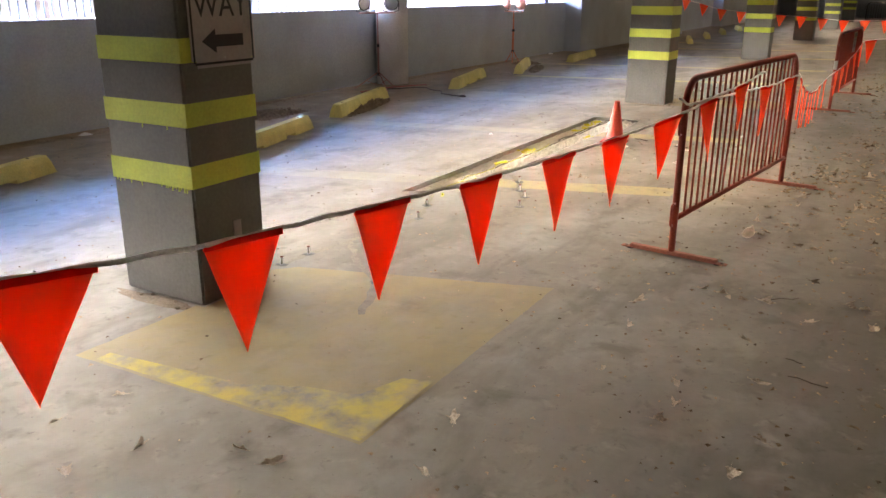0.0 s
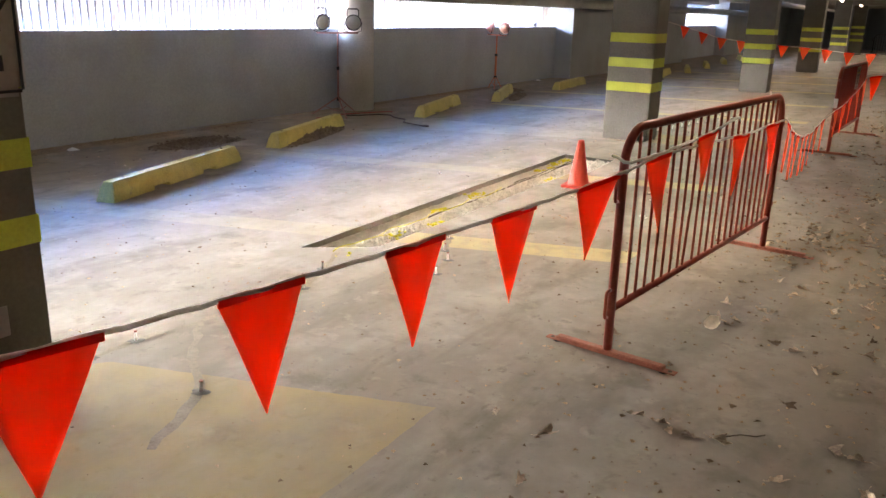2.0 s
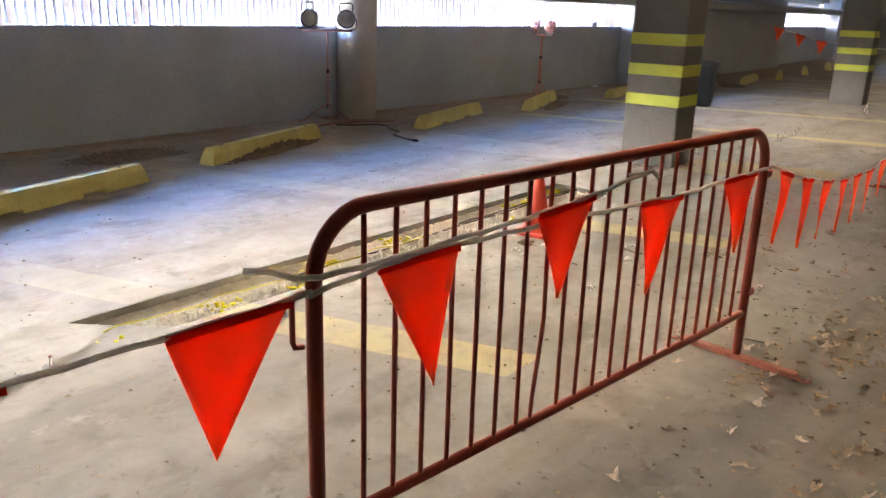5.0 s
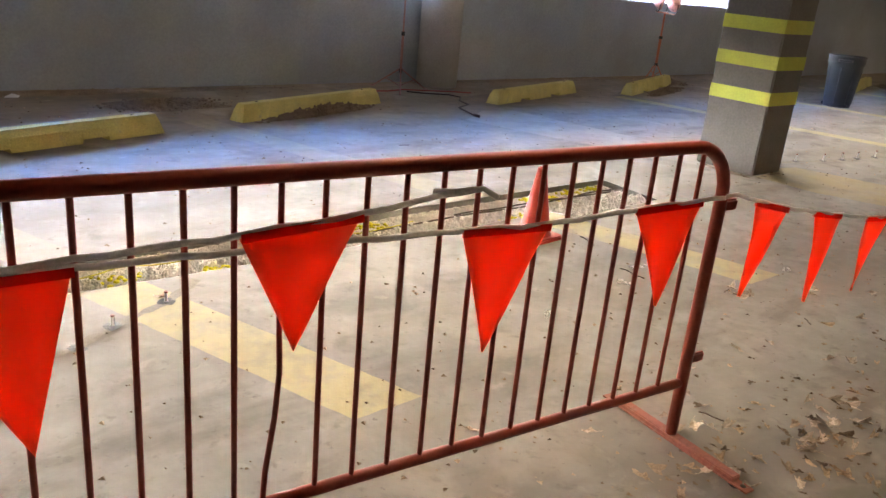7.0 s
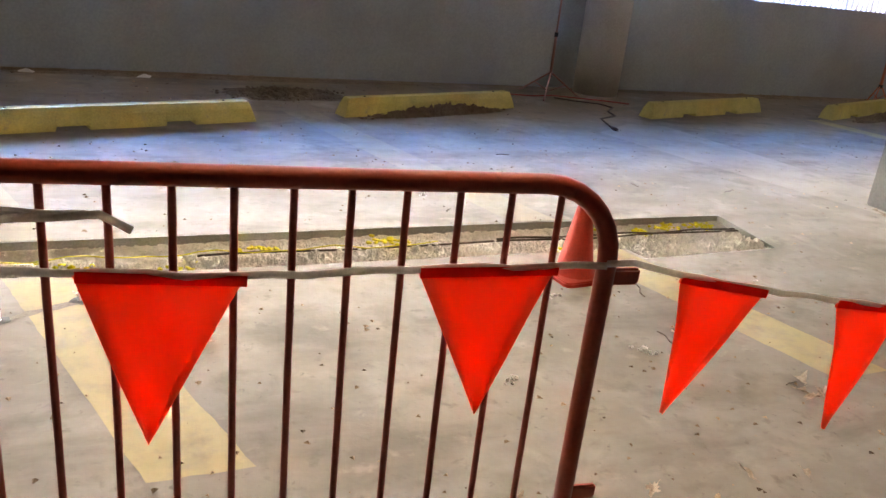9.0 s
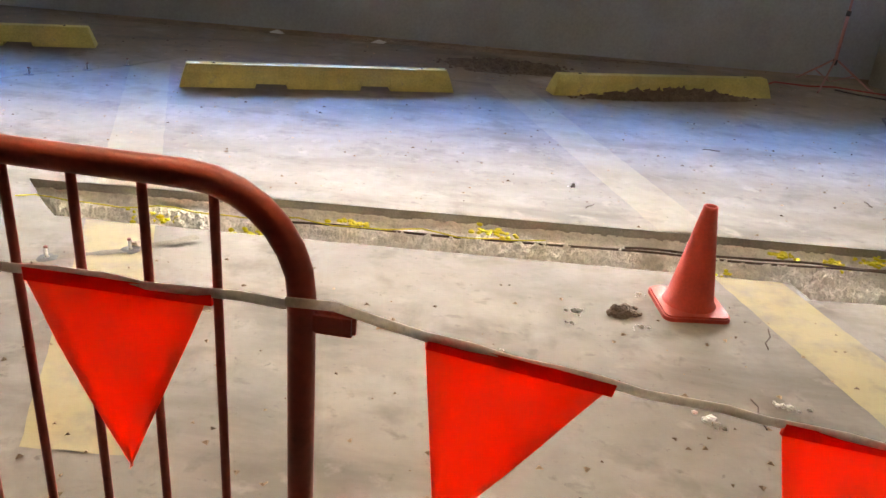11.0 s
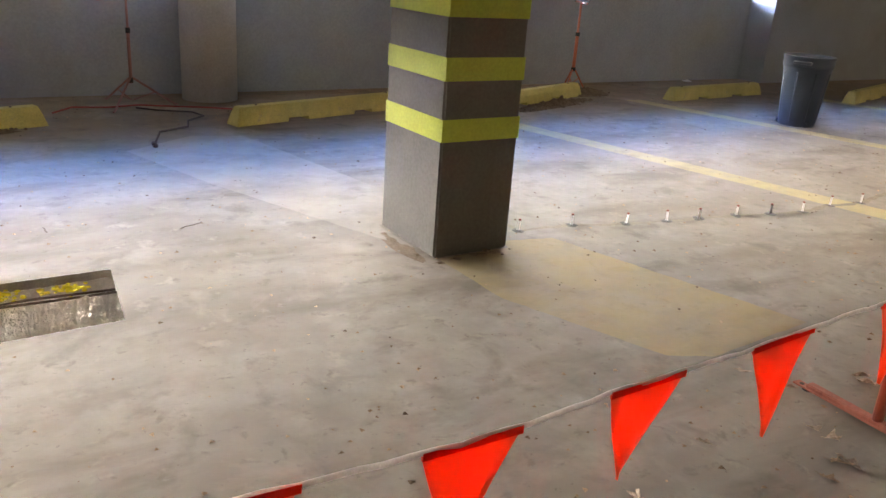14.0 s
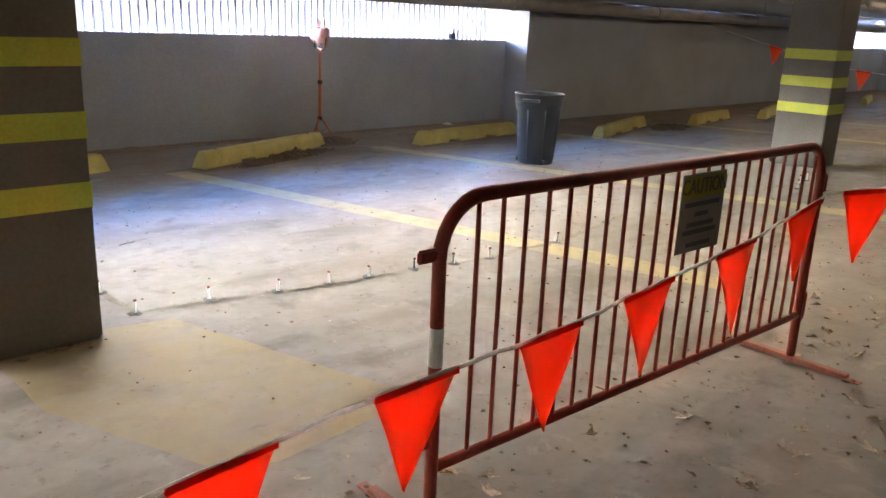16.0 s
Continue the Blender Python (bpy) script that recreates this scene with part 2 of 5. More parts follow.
def floor_material(name="floor_concrete"):
    m = mat(name, CONCRETE, 0.74, var=0.19, scale=1.7, fine=9, bump=0.35, second=(0.22, 0.20, 0.165), amount=0.42, patch=0.8, sharp=0.35, distance=0.006, spec=0.3)
    nt = m.node_tree
    n, l = nt.nodes, nt.links
    b = n["Principled BSDF"]
    src = b.inputs["Base Color"].links[0].from_socket
    tc = n.new("ShaderNodeTexCoord")
    sep = n.new("ShaderNodeSeparateXYZ")
    l.new(tc.outputs["Object"], sep.inputs[0])
    wob = n.new("ShaderNodeTexNoise")
    wob.inputs["Scale"].default_value, wob.inputs["Detail"].default_value = 0.9, 6
    l.new(tc.outputs["Object"], wob.inputs["Vector"])

    def band(lo, hi, sock, wobble):
        """0 below lo, 1 above hi, with a ragged edge"""
        a = n.new("ShaderNodeMath")
        a.operation = "MULTIPLY_ADD"
        a.inputs[1].default_value = wobble
        l.new(wob.outputs["Fac"], a.inputs[0])
        l.new(sock, a.inputs[2])
        r = n.new("ShaderNodeMapRange")
        r.interpolation_type = "SMOOTHSTEP"
        r.inputs["From Min"].default_value, r.inputs["From Max"].default_value = lo + wobble / 2, hi + wobble / 2
        l.new(a.outputs[0], r.inputs["Value"])
        return r.outputs[0]

    def over(src, color, fac, k):
        s = n.new("ShaderNodeMath")
        s.operation = "MULTIPLY"
        s.inputs[1].default_value = k
        l.new(fac, s.inputs[0])
        x = n.new("ShaderNodeMix")
        x.data_type = "RGBA"
        x.inputs["B"].default_value = (*color, 1)
        l.new(s.outputs[0], x.inputs["Factor"])
        l.new(src, x.inputs["A"])
        return x.outputs["Result"]

    # brown silt blown against the outer wall
    src = over(src, (0.25, 0.19, 0.13), band(7.2, 7.9, sep.outputs["Y"], 0.9), 0.8)
    # tan dust in drifts
    d = n.new("ShaderNodeTexNoise")
    d.inputs["Scale"].default_value, d.inputs["Detail"].default_value, d.inputs["Roughness"].default_value = 0.8, 8, 0.7
    mp = n.new("ShaderNodeMapping")
    mp.inputs["Scale"].default_value = (0.6, 1.6, 1)
    l.new(tc.outputs["Object"], mp.inputs["Vector"])
    l.new(mp.outputs[0], d.inputs["Vector"])
    r = n.new("ShaderNodeMapRange")
    r.inputs["From Min"].default_value, r.inputs["From Max"].default_value = 0.5, 0.72
    l.new(d.outputs["Fac"], r.inputs["Value"])
    src = over(src, (0.33, 0.27, 0.20), r.outputs[0], 0.55)
    # driven lane, darker brown towards low Y with a ragged edge
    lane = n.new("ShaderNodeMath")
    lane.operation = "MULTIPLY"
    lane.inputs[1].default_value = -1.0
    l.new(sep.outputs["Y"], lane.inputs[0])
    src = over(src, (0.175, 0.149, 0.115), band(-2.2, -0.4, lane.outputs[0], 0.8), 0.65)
    # small dark smudges and pale scuffs
    for sc, lo, hi, colour, k in ((0.55, 0.50, 0.70, (0.20, 0.165, 0.117), 0.8), (1.3, 0.52, 0.68, (0.155, 0.133, 0.10), 0.75), (3.4, 0.55, 0.70, (0.14, 0.122, 0.095), 0.6), (2.2, 0.56, 0.72, (0.40, 0.355, 0.29), 0.5), (5.5, 0.60, 0.70, (0.38, 0.335, 0.27), 0.5), (11.0, 0.60, 0.72, (0.13, 0.113, 0.088), 0.55), (26.0, 0.64, 0.72, (0.12, 0.105, 0.085), 0.6)):
        q = n.new("ShaderNodeTexNoise")
        q.inputs["Scale"].default_value, q.inputs["Detail"].default_value, q.inputs["Roughness"].default_value, q.inputs["Distortion"].default_value = sc, 5, 0.6, 0.3
        l.new(mp.outputs[0] if sc < 2 else tc.outputs["Object"], q.inputs["Vector"])
        g = n.new("ShaderNodeMapRange")
        g.inputs["From Min"].default_value, g.inputs["From Max"].default_value = lo, hi
        l.new(q.outputs["Fac"], g.inputs["Value"])
        src = over(src, colour, g.outputs[0], k)
    l.new(src, b.inputs["Base Color"])
    return m


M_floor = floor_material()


def each_its_own(m, lo, hi, islands=False):
    """varies the colour from object to object, or from piece to piece of one mesh"""
    n, l = m.node_tree.nodes, m.node_tree.links
    b = n["Principled BSDF"]
    info, r, x = n.new("ShaderNodeNewGeometry" if islands else "ShaderNodeObjectInfo"), n.new("ShaderNodeMapRange"), n.new("ShaderNodeMix")
    r.inputs["To Min"].default_value, r.inputs["To Max"].default_value = lo, hi
    x.data_type, x.blend_type = "RGBA", "MULTIPLY"
    x.inputs["Factor"].default_value = 1.0
    l.new(info.outputs["Random Per Island" if islands else "Random"], r.inputs["Value"])
    l.new(b.inputs["Base Color"].links[0].from_socket, x.inputs["A"])
    l.new(r.outputs[0], x.inputs["B"])
    l.new(x.outputs["Result"], b.inputs["Base Color"])


each_its_own(M_leaf, 0.55, 1.15)
each_its_own(M_litter, 0.45, 2.6, True)
each_its_own(M_stop, 0.86, 1.08)


def worn_paint(name, base, cover, scale, lo=0.35, hi=0.92, soft=0.13):
    """road paint over the floor's own concrete, which shows where the paint is worn"""
    m = floor_material(name)
    nt = m.node_tree
    n, l = nt.nodes, nt.links
    b = n["Principled BSDF"]
    tc = n.new("ShaderNodeTexCoord")
    t = n.new("ShaderNodeTexNoise")
    t.inputs["Scale"].default_value, t.inputs["Detail"].default_value, t.inputs["Roughness"].default_value = scale, 9, 0.65
    l.new(tc.outputs["Object"], t.inputs["Vector"])
    r = n.new("ShaderNodeMapRange")
    r.inputs["From Min"].default_value, r.inputs["From Max"].default_value = 0.685 - cover * 0.5 - soft / 2, 0.685 - cover * 0.5 + soft / 2
    r.inputs["To Min"].default_value, r.inputs["To Max"].default_value = lo, hi
    l.new(t.outputs["Fac"], r.inputs["Value"])
    x = n.new("ShaderNodeMix")
    x.data_type = "RGBA"
    x.inputs["B"].default_value = (*base, 1)
    l.new(r.outputs[0], x.inputs["Factor"])
    l.new(b.inputs["Base Color"].links[0].from_socket, x.inputs["A"])
    l.new(x.outputs["Result"], b.inputs["Base Color"])
    return m


M_pad = worn_paint("pad_paint", (0.385, 0.295, 0.125), 0.50, 2.4, 0.12, 0.78, 0.4)
M_padbright = worn_paint("pad_paint_fresh", (0.58, 0.45, 0.08), 0.42, 4.5, 0.0, 0.85, 0.25)
M_litstrip = worn_paint("lit_strip_colour", (0.43, 0.38, 0.31), 0.45, 1.8, 0.05, 0.6, 0.35)
M_line = worn_paint("line_paint", (0.52, 0.43, 0.19), 0.54, 6.0, 0.2, 0.68, 0.25)
M_linefaint = worn_paint("line_paint_faint", (0.54, 0.47, 0.27), 0.45, 3.0, 0.06, 0.28, 0.35)


def translucent(m, color, share):
    """lets light through a thin sheet"""
    nt = m.node_tree
    n, l = nt.nodes, nt.links
    tr = n.new("ShaderNodeBsdfTranslucent")
    tr.inputs[0].default_value = (*color, 1)
    mx = n.new("ShaderNodeMixShader")
    mx.inputs[0].default_value = share
    l.new(n["Principled BSDF"].outputs[0], mx.inputs[1])
    l.new(tr.outputs[0], mx.inputs[2])
    l.new(mx.outputs[0], n["Material Output"].inputs[0])
    return m


M_picket = mat("picket_vinyl", (0.42, 0.42, 0.44), 0.5, var=0.1, scale=6, bump=0.0)
translucent(M_rope, (0.88, 0.83, 0.77), 0.5)
translucent(M_port, (0.85, 0.83, 0.78), 0.5)
translucent(M_hem, (0.8, 0.05, 0.015), 0.6)
translucent(M_paleleaf, (0.8, 0.7, 0.52), 0.35)


def glowing_vinyl(m, color):
    """bright fluorescent sheet that reflects and passes light"""
    n, l = m.node_tree.nodes, m.node_tree.links
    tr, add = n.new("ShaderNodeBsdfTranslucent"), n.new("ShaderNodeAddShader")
    tr.inputs[0].default_value = (*color, 1)
    l.new(n["Principled BSDF"].outputs[0], add.inputs[0])
    l.new(tr.outputs[0], add.inputs[1])
    l.new(add.outputs[0], n["Material Output"].inputs[0])


glowing_vinyl(M_flag, (0.75, 0.10, 0.032))


def backdrop_material():
    """far bank and sky beyond the openings: pale bank with brown scrub below, blue sky above"""
    m = bpy.data.materials.new("bank_and_sky")
    m.use_nodes = True
    nt = m.node_tree
    n, l = nt.nodes, nt.links
    n.remove(n["Principled BSDF"])
    em = n.new("ShaderNodeEmission")
    l.new(em.outputs[0], n["Material Output"].inputs[0])
    tc = n.new("ShaderNodeTexCoord")
    sep = n.new("ShaderNodeSeparateXYZ")
    l.new(tc.outputs["Object"], sep.inputs[0])
    t = n.new("ShaderNodeTexNoise")
    t.inputs["Scale"].default_value, t.inputs["Detail"].default_value, t.inputs["Roughness"].default_value = 0.9, 9, 0.7
    l.new(tc.outputs["Object"], t.inputs["Vector"])
    r = n.new("ShaderNodeMapRange")
    r.inputs["From Min"].default_value, r.inputs["From Max"].default_value = 0.52, 0.72
    l.new(t.outputs["Fac"], r.inputs["Value"])
    low = n.new("ShaderNodeMix")
    low.data_type = "RGBA"
    low.inputs["A"].default_value, low.inputs["B"].default_value = (0.90, 0.90, 0.97, 1), (0.42, 0.35, 0.34, 1)
    l.new(r.outputs[0], low.inputs["Factor"])
    up = n.new("ShaderNodeMapRange")
    up.inputs["From Min"].default_value, up.inputs["From Max"].default_value = 2.7, 3.1
    l.new(sep.outputs["Z"], up.inputs["Value"])
    blue = n.new("ShaderNodeMapRange")
    blue.inputs["From Min"].default_value, blue.inputs["From Max"].default_value = 3.6, 4.4
    l.new(sep.outputs["Z"], blue.inputs["Value"])
    high = n.new("ShaderNodeMix")
    high.data_type = "RGBA"
    high.inputs["A"].default_value, high.inputs["B"].default_value = (1.0, 0.98, 0.96, 1), (0.14, 0.34, 1.0, 1)
    l.new(blue.outputs[0], high.inputs["Factor"])
    col = n.new("ShaderNodeMix")
    col.data_type = "RGBA"
    l.new(up.outputs[0], col.inputs["Factor"])
    l.new(low.outputs["Result"], col.inputs["A"])
    l.new(high.outputs["Result"], col.inputs["B"])
    l.new(col.outputs["Result"], em.inputs["Color"])
    st = n.new("ShaderNodeMapRange")
    st.inputs["To Min"].default_value = BACKDROP_LOW
    l.new(up.outputs[0], st.inputs["Value"])
    # noise along x in the sky's strength, added to streak the floor light
    mp = n.new("ShaderNodeMapping")
    mp.inputs["Scale"].default_value = (0.30, 0, 0.02)
    l.new(tc.outputs["Object"], mp.inputs["Vector"])
    streak = n.new("ShaderNodeTexNoise")
    streak.inputs["Scale"].default_value, streak.inputs["Detail"].default_value, streak.inputs["Roughness"].default_value = 1.0, 4, 0.7
    l.new(mp.outputs[0], streak.inputs["Vector"])
    gr = n.new("ShaderNodeMapRange")
    gr.inputs["From Min"].default_value, gr.inputs["From Max"].default_value = 0.40, 0.62
    gr.inputs["To Min"].default_value, gr.inputs["To Max"].default_value = 0.25, 1.9
    l.new(streak.outputs["Fac"], gr.inputs["Value"])
    hi = n.new("ShaderNodeMath")
    hi.operation = "MULTIPLY"
    hi.inputs[1].default_value = BACKDROP_HIGH
    l.new(gr.outputs[0], hi.inputs[0])
    l.new(hi.outputs[0], st.inputs["To Max"])
    l.new(st.outputs[0], em.inputs["Strength"])
    return m


M_backdrop = backdrop_material()

# ---- setting ----
X0, X1, Y0, WALL = -7.0, 57.0, -9.0, 9.36
CEIL = 2.5
SILL = 1.29


def structure(name, bm, material, label, smooth=False):
    return tagged(part(name, bm, material, smooth=smooth), label, kind="structure")


# floor with the opened trench left out
bm = bmesh.new()
for o in ([(X0, Y0), (X1, Y0), (X1, 3.83), (X0, 3.83)], [(X0, 4.5), (X1, 4.5), (X1, 9.7), (X0, 9.7)],
          [(X0, 3.83), (5.56, 3.83), (5.56, 4.5), (X0, 4.5)], [(10.42, 3.83), (X1, 3.83), (X1, 4.5), (10.42, 4.5)],
          [(5.56, 3.83), (9.3, 3.83), (9.3, 4.0), (7.0, 4.03), (5.9, 4.06), (5.78, 4.2), (5.56, 4.5)],
          [(10.36, 3.88), (10.36, 3.83), (10.42, 3.83), (10.42, 4.5)],
          [(9.3, 3.83), (10.36, 3.83), (10.36, 3.88), (9.34, 3.84)]):
    bm.faces.new([bm.verts.new((x, y, 0)) for x, y in o])
bmesh.ops.remove_doubles(bm, verts=bm.verts, dist=0.0005)
for f in bm.faces:
    if f.normal.z < 0:
        f.normal_flip()
me = bpy.data.meshes.new("floor")
bm.to_mesh(me)
bm.free()
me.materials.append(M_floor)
floor = tagged(new("floor", me), "dusty grey concrete garage floor with stains and silt", kind="structure")

# outer wall: parapet with openings, solid stretch, parapet again
bm = bmesh.new()
box(bm, -1.5, 21.35, WALL, WALL + 0.2, 0, SILL, 0.01)
structure("wall_parapet", bm, M_wall, "low grey concrete parapet wall under the picket opening")
# never in view: closes the opening here to dim the floor near the start
bm = bmesh.new()
box(bm, X0, -1.5, WALL, WALL + 0.2, 0, CEIL)
structure("wall_north_near", bm, M_wall, "unseen full-height grey wall, added to hold daylight off the near floor")
bm = bmesh.new()
box(bm, 21.35, 32.4, 8.9, WALL + 0.2, 0, CEIL)
structure("wall_north", bm, M_wall, "unseen full-height grey wall, added to hold daylight off the near floor between the openings")
bm = bmesh.new()
box(bm, 32.4, 39.6, WALL, WALL + 0.2, 0, SILL, 0.01)
structure("wall_parapet_far", bm, M_wall, "far low grey concrete parapet wall")
bm = bmesh.new()
box(bm, 39.6, X1, 8.9, WALL + 0.2, 0, CEIL)
structure("wall_north_far", bm, M_wall, "far unseen full-height grey wall, added to hold daylight off the near floor")
for name, x0, x1 in (("trim_lintel", -1.5, 21.35), ("trim_lintel_far", 32.4, 39.6)):
    bm = bmesh.new()
    box(bm, x0, x1, WALL, WALL + 0.2, 2.2, CEIL)
    structure(name, bm, M_wall, "grey concrete edge beam over the opening")
# out of view; depth set so daylight on the floor stops near y 7.2
bm = bmesh.new()
box(bm, X0, X1, WALL + 0.2, 10.8, 2.15, CEIL)
structure("ceiling_overhang", bm, M_ceiling, "unseen concrete slab edge beyond the opening, added to cut off the high sky")
bm = bmesh.new()
box(bm, X0 - 0.2, X0, Y0, WALL + 0.2, 0, CEIL)
structure("wall_west", bm, M_wall, "plain grey concrete end wall")
bm = bmesh.new()
box(bm, X0 - 0.2, X1 + 0.2, Y0 - 0.2, Y0, 0, CEIL)
structure("wall_south", bm, M_wall, "plain grey concrete wall across the lane")
bm = bmesh.new()
box(bm, X1, X1 + 0.2, Y0, -4.0, 0, CEIL)
box(bm, X1, X1 + 0.2, -4.0, 3.0, 0, 1.25)
box(bm, X1, X1 + 0.2, -4.0, 3.0, 1.85, CEIL)
box(bm, X1, X1 + 0.2, 3.0, WALL + 0.2, 0, CEIL)
structure("wall_east", bm, M_wall, "far end wall with an opening over a dark parapet")

# ceiling slab with downstand beams, all one mesh
bm = bmesh.new()
box(bm, X0, X1, Y0, WALL, CEIL, CEIL + 0.25)
for i in range(7):
    x = 3.11 + 9.14 * i
    box(bm, x - 0.2, x + 0.2, Y0, WALL, CEIL - 0.22, CEIL + 0.01)
structure("ceiling", bm, M_ceiling, "dark grey concrete ceiling slab with downstand beams")

# outside
bm = bmesh.new()
slab(bm, [(-300, -300), (300, -300), (300, 300), (-300, 300)], -0.5, -0.3)
structure("ground", bm, M_ground, "pale dry ground outside the garage")
bm = bmesh.new()
bm.faces.new([bm.verts.new(p) for p in ((-30, 16, -0.3), (75, 16, -0.3), (75, 16, 7.0), (-30, 16, 7.0))])
structure("backdrop", bm, M_backdrop, "bright overexposed bank and pale sky beyond the fence")
bm = bmesh.new()
bm.faces.new([bm.verts.new(p) for p in ((61, -12, -0.3), (61, 9, -0.3), (61, 9, 2.8), (61, -12, 2.8))])
structure("backdrop_east", bm, M_backdrop, "pale daylight beyond the far end opening")

# round column on the outer wall
col = thing("round_column", "bare grey round concrete column against the parapet wall", "column", pose(12.3, 9.04, 0), kind="structure")
bm = bmesh.new()
lathe(bm, [(0.285, 0), (0.285, CEIL)], 40)
part("shaft", bm, M_round, col, smooth=False)
for p in col.children[0].data.polygons:
    p.use_smooth = abs(p.normal.z) < 0.5

# square columns with three painted bands
def striped_column(x):
    c = thing("column", "dark grey painted square concrete column with three yellow-green bands", "column", pose(x, 4.0, 0), "columns along the bays")
    bm = bmesh.new()
    box(bm, 0, 0.5, 0, 0.61, 0, CEIL, 0.012)
    part("shaft", bm, M_column, c)
    for i in range(3):
        z = 0.65 + 0.318 * i
        bm = bmesh.new()
        o = 0.002
        for sx, sy, ex, ey in ((-o, -o, 0.5 + o, 0.0), (-o, 0.61, 0.5 + o, 0.61 + o), (-o, 0, 0, 0.61), (0.5, 0, 0.5 + o, 0.61)):
            box(bm, sx, ex, sy, ey, z, z + 0.12)
        part("band", bm, M_stripe, c)
    return c


columns = [striped_column(2.86 + 9.14 * i) for i in range(6)]
# paint runs under the bands of the first column
rnd = random.Random(5)
bm = bmesh.new()
for i in range(26):
    y = rnd.choice((rnd.uniform(0.02, 0.6), rnd.uniform(0.02, 0.25)))
    z = 0.65 + 0.318 * rnd.choice((0, 0, 1))
    h = rnd.uniform(0.005, 0.026)
    w = rnd.uniform(0.003, 0.008)
    box(bm, -0.0025, 0, y, y + w, z - h, z)
part("paint_run", bm, M_stripe, columns[0], "yellow paint drips below the bands")

# white pickets outside the parapet
pick = bpy.data.meshes.new("picket")
bm = bmesh.new()
box(bm, -0.016, 0.016, -0.012, 0.012, 0, 1.25)
bm.to_mesh(pick)
bm.free()
pick.materials.append(M_picket)
fence = thing("picket_fence", "white vertical picket fence outside the parapet opening", "fence", pose(0, 9.72, 0.95), kind="structure")
for z in (0.30, 1.16):
    bm = bmesh.new()
    box(bm, -1.4, 21.3, -0.03, -0.013, z, z + 0.035)
    part("rail", bm, M_picket, fence)
x = -1.3
while x < 21.25:
    shared("picket", pick, fence, pose(x, 0, 0))
    x += 0.105
fence2 = thing("picket_fence", "far white vertical picket fence outside the opening", "fence", pose(0, 9.72, 0.95), kind="structure")
for z in (0.30, 1.16):
    bm = bmesh.new()
    box(bm, 32.5, 39.5, -0.03, -0.013, z, z + 0.035)
    part("rail", bm, M_picket, fence2)
for i in range(66):
    shared("picket", pick, fence2, pose(32.55 + 0.105 * i, 0, 0))

# ---- trench ----
trench = thing("trench", "shallow trench sawn in the floor, bottom of broken concrete", "trench", kind="structure")
rnd = random.Random(11)


def trench_front(x):
    if x > 9.3:
        return 3.84 + (x - 9.3) * 0.035
    if x < 5.9:
        return 4.06 + (5.9 - x) * 1.25
    return 4.06 - (x - 5.9) * 0.018


def trench_z(x, y):
    """chiselled concrete: angular chunks of uneven height, deeper along the sawn edge"""
    v = Vector((x, y, 0))
    w = v + noise.noise_vector(v * 30) * 0.012
    d, c = noise.voronoi(w * 26)
    d2, c2 = noise.voronoi(w * 60)
    h = 0.030 * noise.cell(c[0] * 7.3) - 0.05 * (d[0] * 0.4) + 0.010 * noise.cell(c2[0] * 5.1) + 0.012 * noise.noise(v * 6)
    back = min(1.0, max(0.0, (y - 4.24) / 0.1))
    return min(-0.040 + h * (1 - 0.8 * back) - 0.006 * back, -0.004)


bm = bmesh.new()
nx, ny = 620, 56
grid = []
for i in range(nx + 1):
    x = 5.54 + (10.44 - 5.54) * i / nx
    row = []
    f0 = min(trench_front(x), 4.48) - 0.01
    for j in range(ny + 1):
        y = f0 + (4.51 - f0) * j / ny
        v = Vector((x, y, 0))
        row.append(bm.verts.new((x, y, trench_z(x, y))))
    grid.append(row)
for i in range(nx):
    for j in range(ny):
        bm.faces.new((grid[i][j], grid[i + 1][j], grid[i + 1][j + 1], grid[i][j + 1]))
part("bottom", bm, M_rubble, trench, "rough broken concrete and grit")
bm = bmesh.new()
box(bm, 5.5, 10.46, 4.502, 4.53, -0.14, -0.004)
part("sawn_edge", bm, M_saw, trench, "clean saw-cut concrete edge")
bm = bmesh.new()
box(bm, 10.425, 10.45, 3.85, 4.5, -0.14, -0.004)
part("sawn_edge", bm, M_saw, trench)
bm = bmesh.new()
slab(bm, [(10.36, 3.86), (10.36, 3.83), (9.32, 3.8), (9.28, 3.97), (7, 4.0), (5.86, 4.02), (5.86, 4.055), (7, 4.028), (9.31, 3.998), (9.345, 3.838)], -0.14, -0.004)
part("sawn_edge", bm, M_saw, trench)
bm = bmesh.new()
for i in range(800):
    x = rnd.uniform(5.8, 10.35)
    f0 = trench_front(x)
    y = rnd.uniform(f0 + 0.015, 4.29 if i % 9 else 4.46)
    q = rnd.choice((0.005, 0.007, 0.009, 0.012, 0.016))
    rock(bm, (x, y, min(trench_z(x, y) + q * 0.3, 0.004 - 0.3 * q)), q, rnd)
tagged(part("rubble", bm, M_rubble, trench, "loose crumbs of broken concrete"), kind="stuff")
bm = bmesh.new()
for dy, x0 in ((0.0, 6.9), (0.035, 8.6)):
    tube(bm, [(x0 + (10.4 - x0) * i / 24, 4.262 - 0.006 * (i / 24) + dy + 0.005 * math.sin(i * 1.1), -0.022 + 0.005 * math.sin(i * 0.7)) for i in range(25)], 0.0065, 8)
part("bar", bm, M_rust, trench, "dark rusted reinforcing bars laid bare", smooth=True)
bm = bmesh.new()
tube(bm, [(5.62 + (8.2 - 5.62) * i / 30, 4.25 + 0.025 * math.sin(i * 0.9) - 0.002 * i * 0.5, 0.002 + 0.006 * math.sin(i * 1.7)) for i in range(31)], 0.003, 6)
part("cord", bm, M_spray, trench, "thin yellow marking cord", smooth=True)
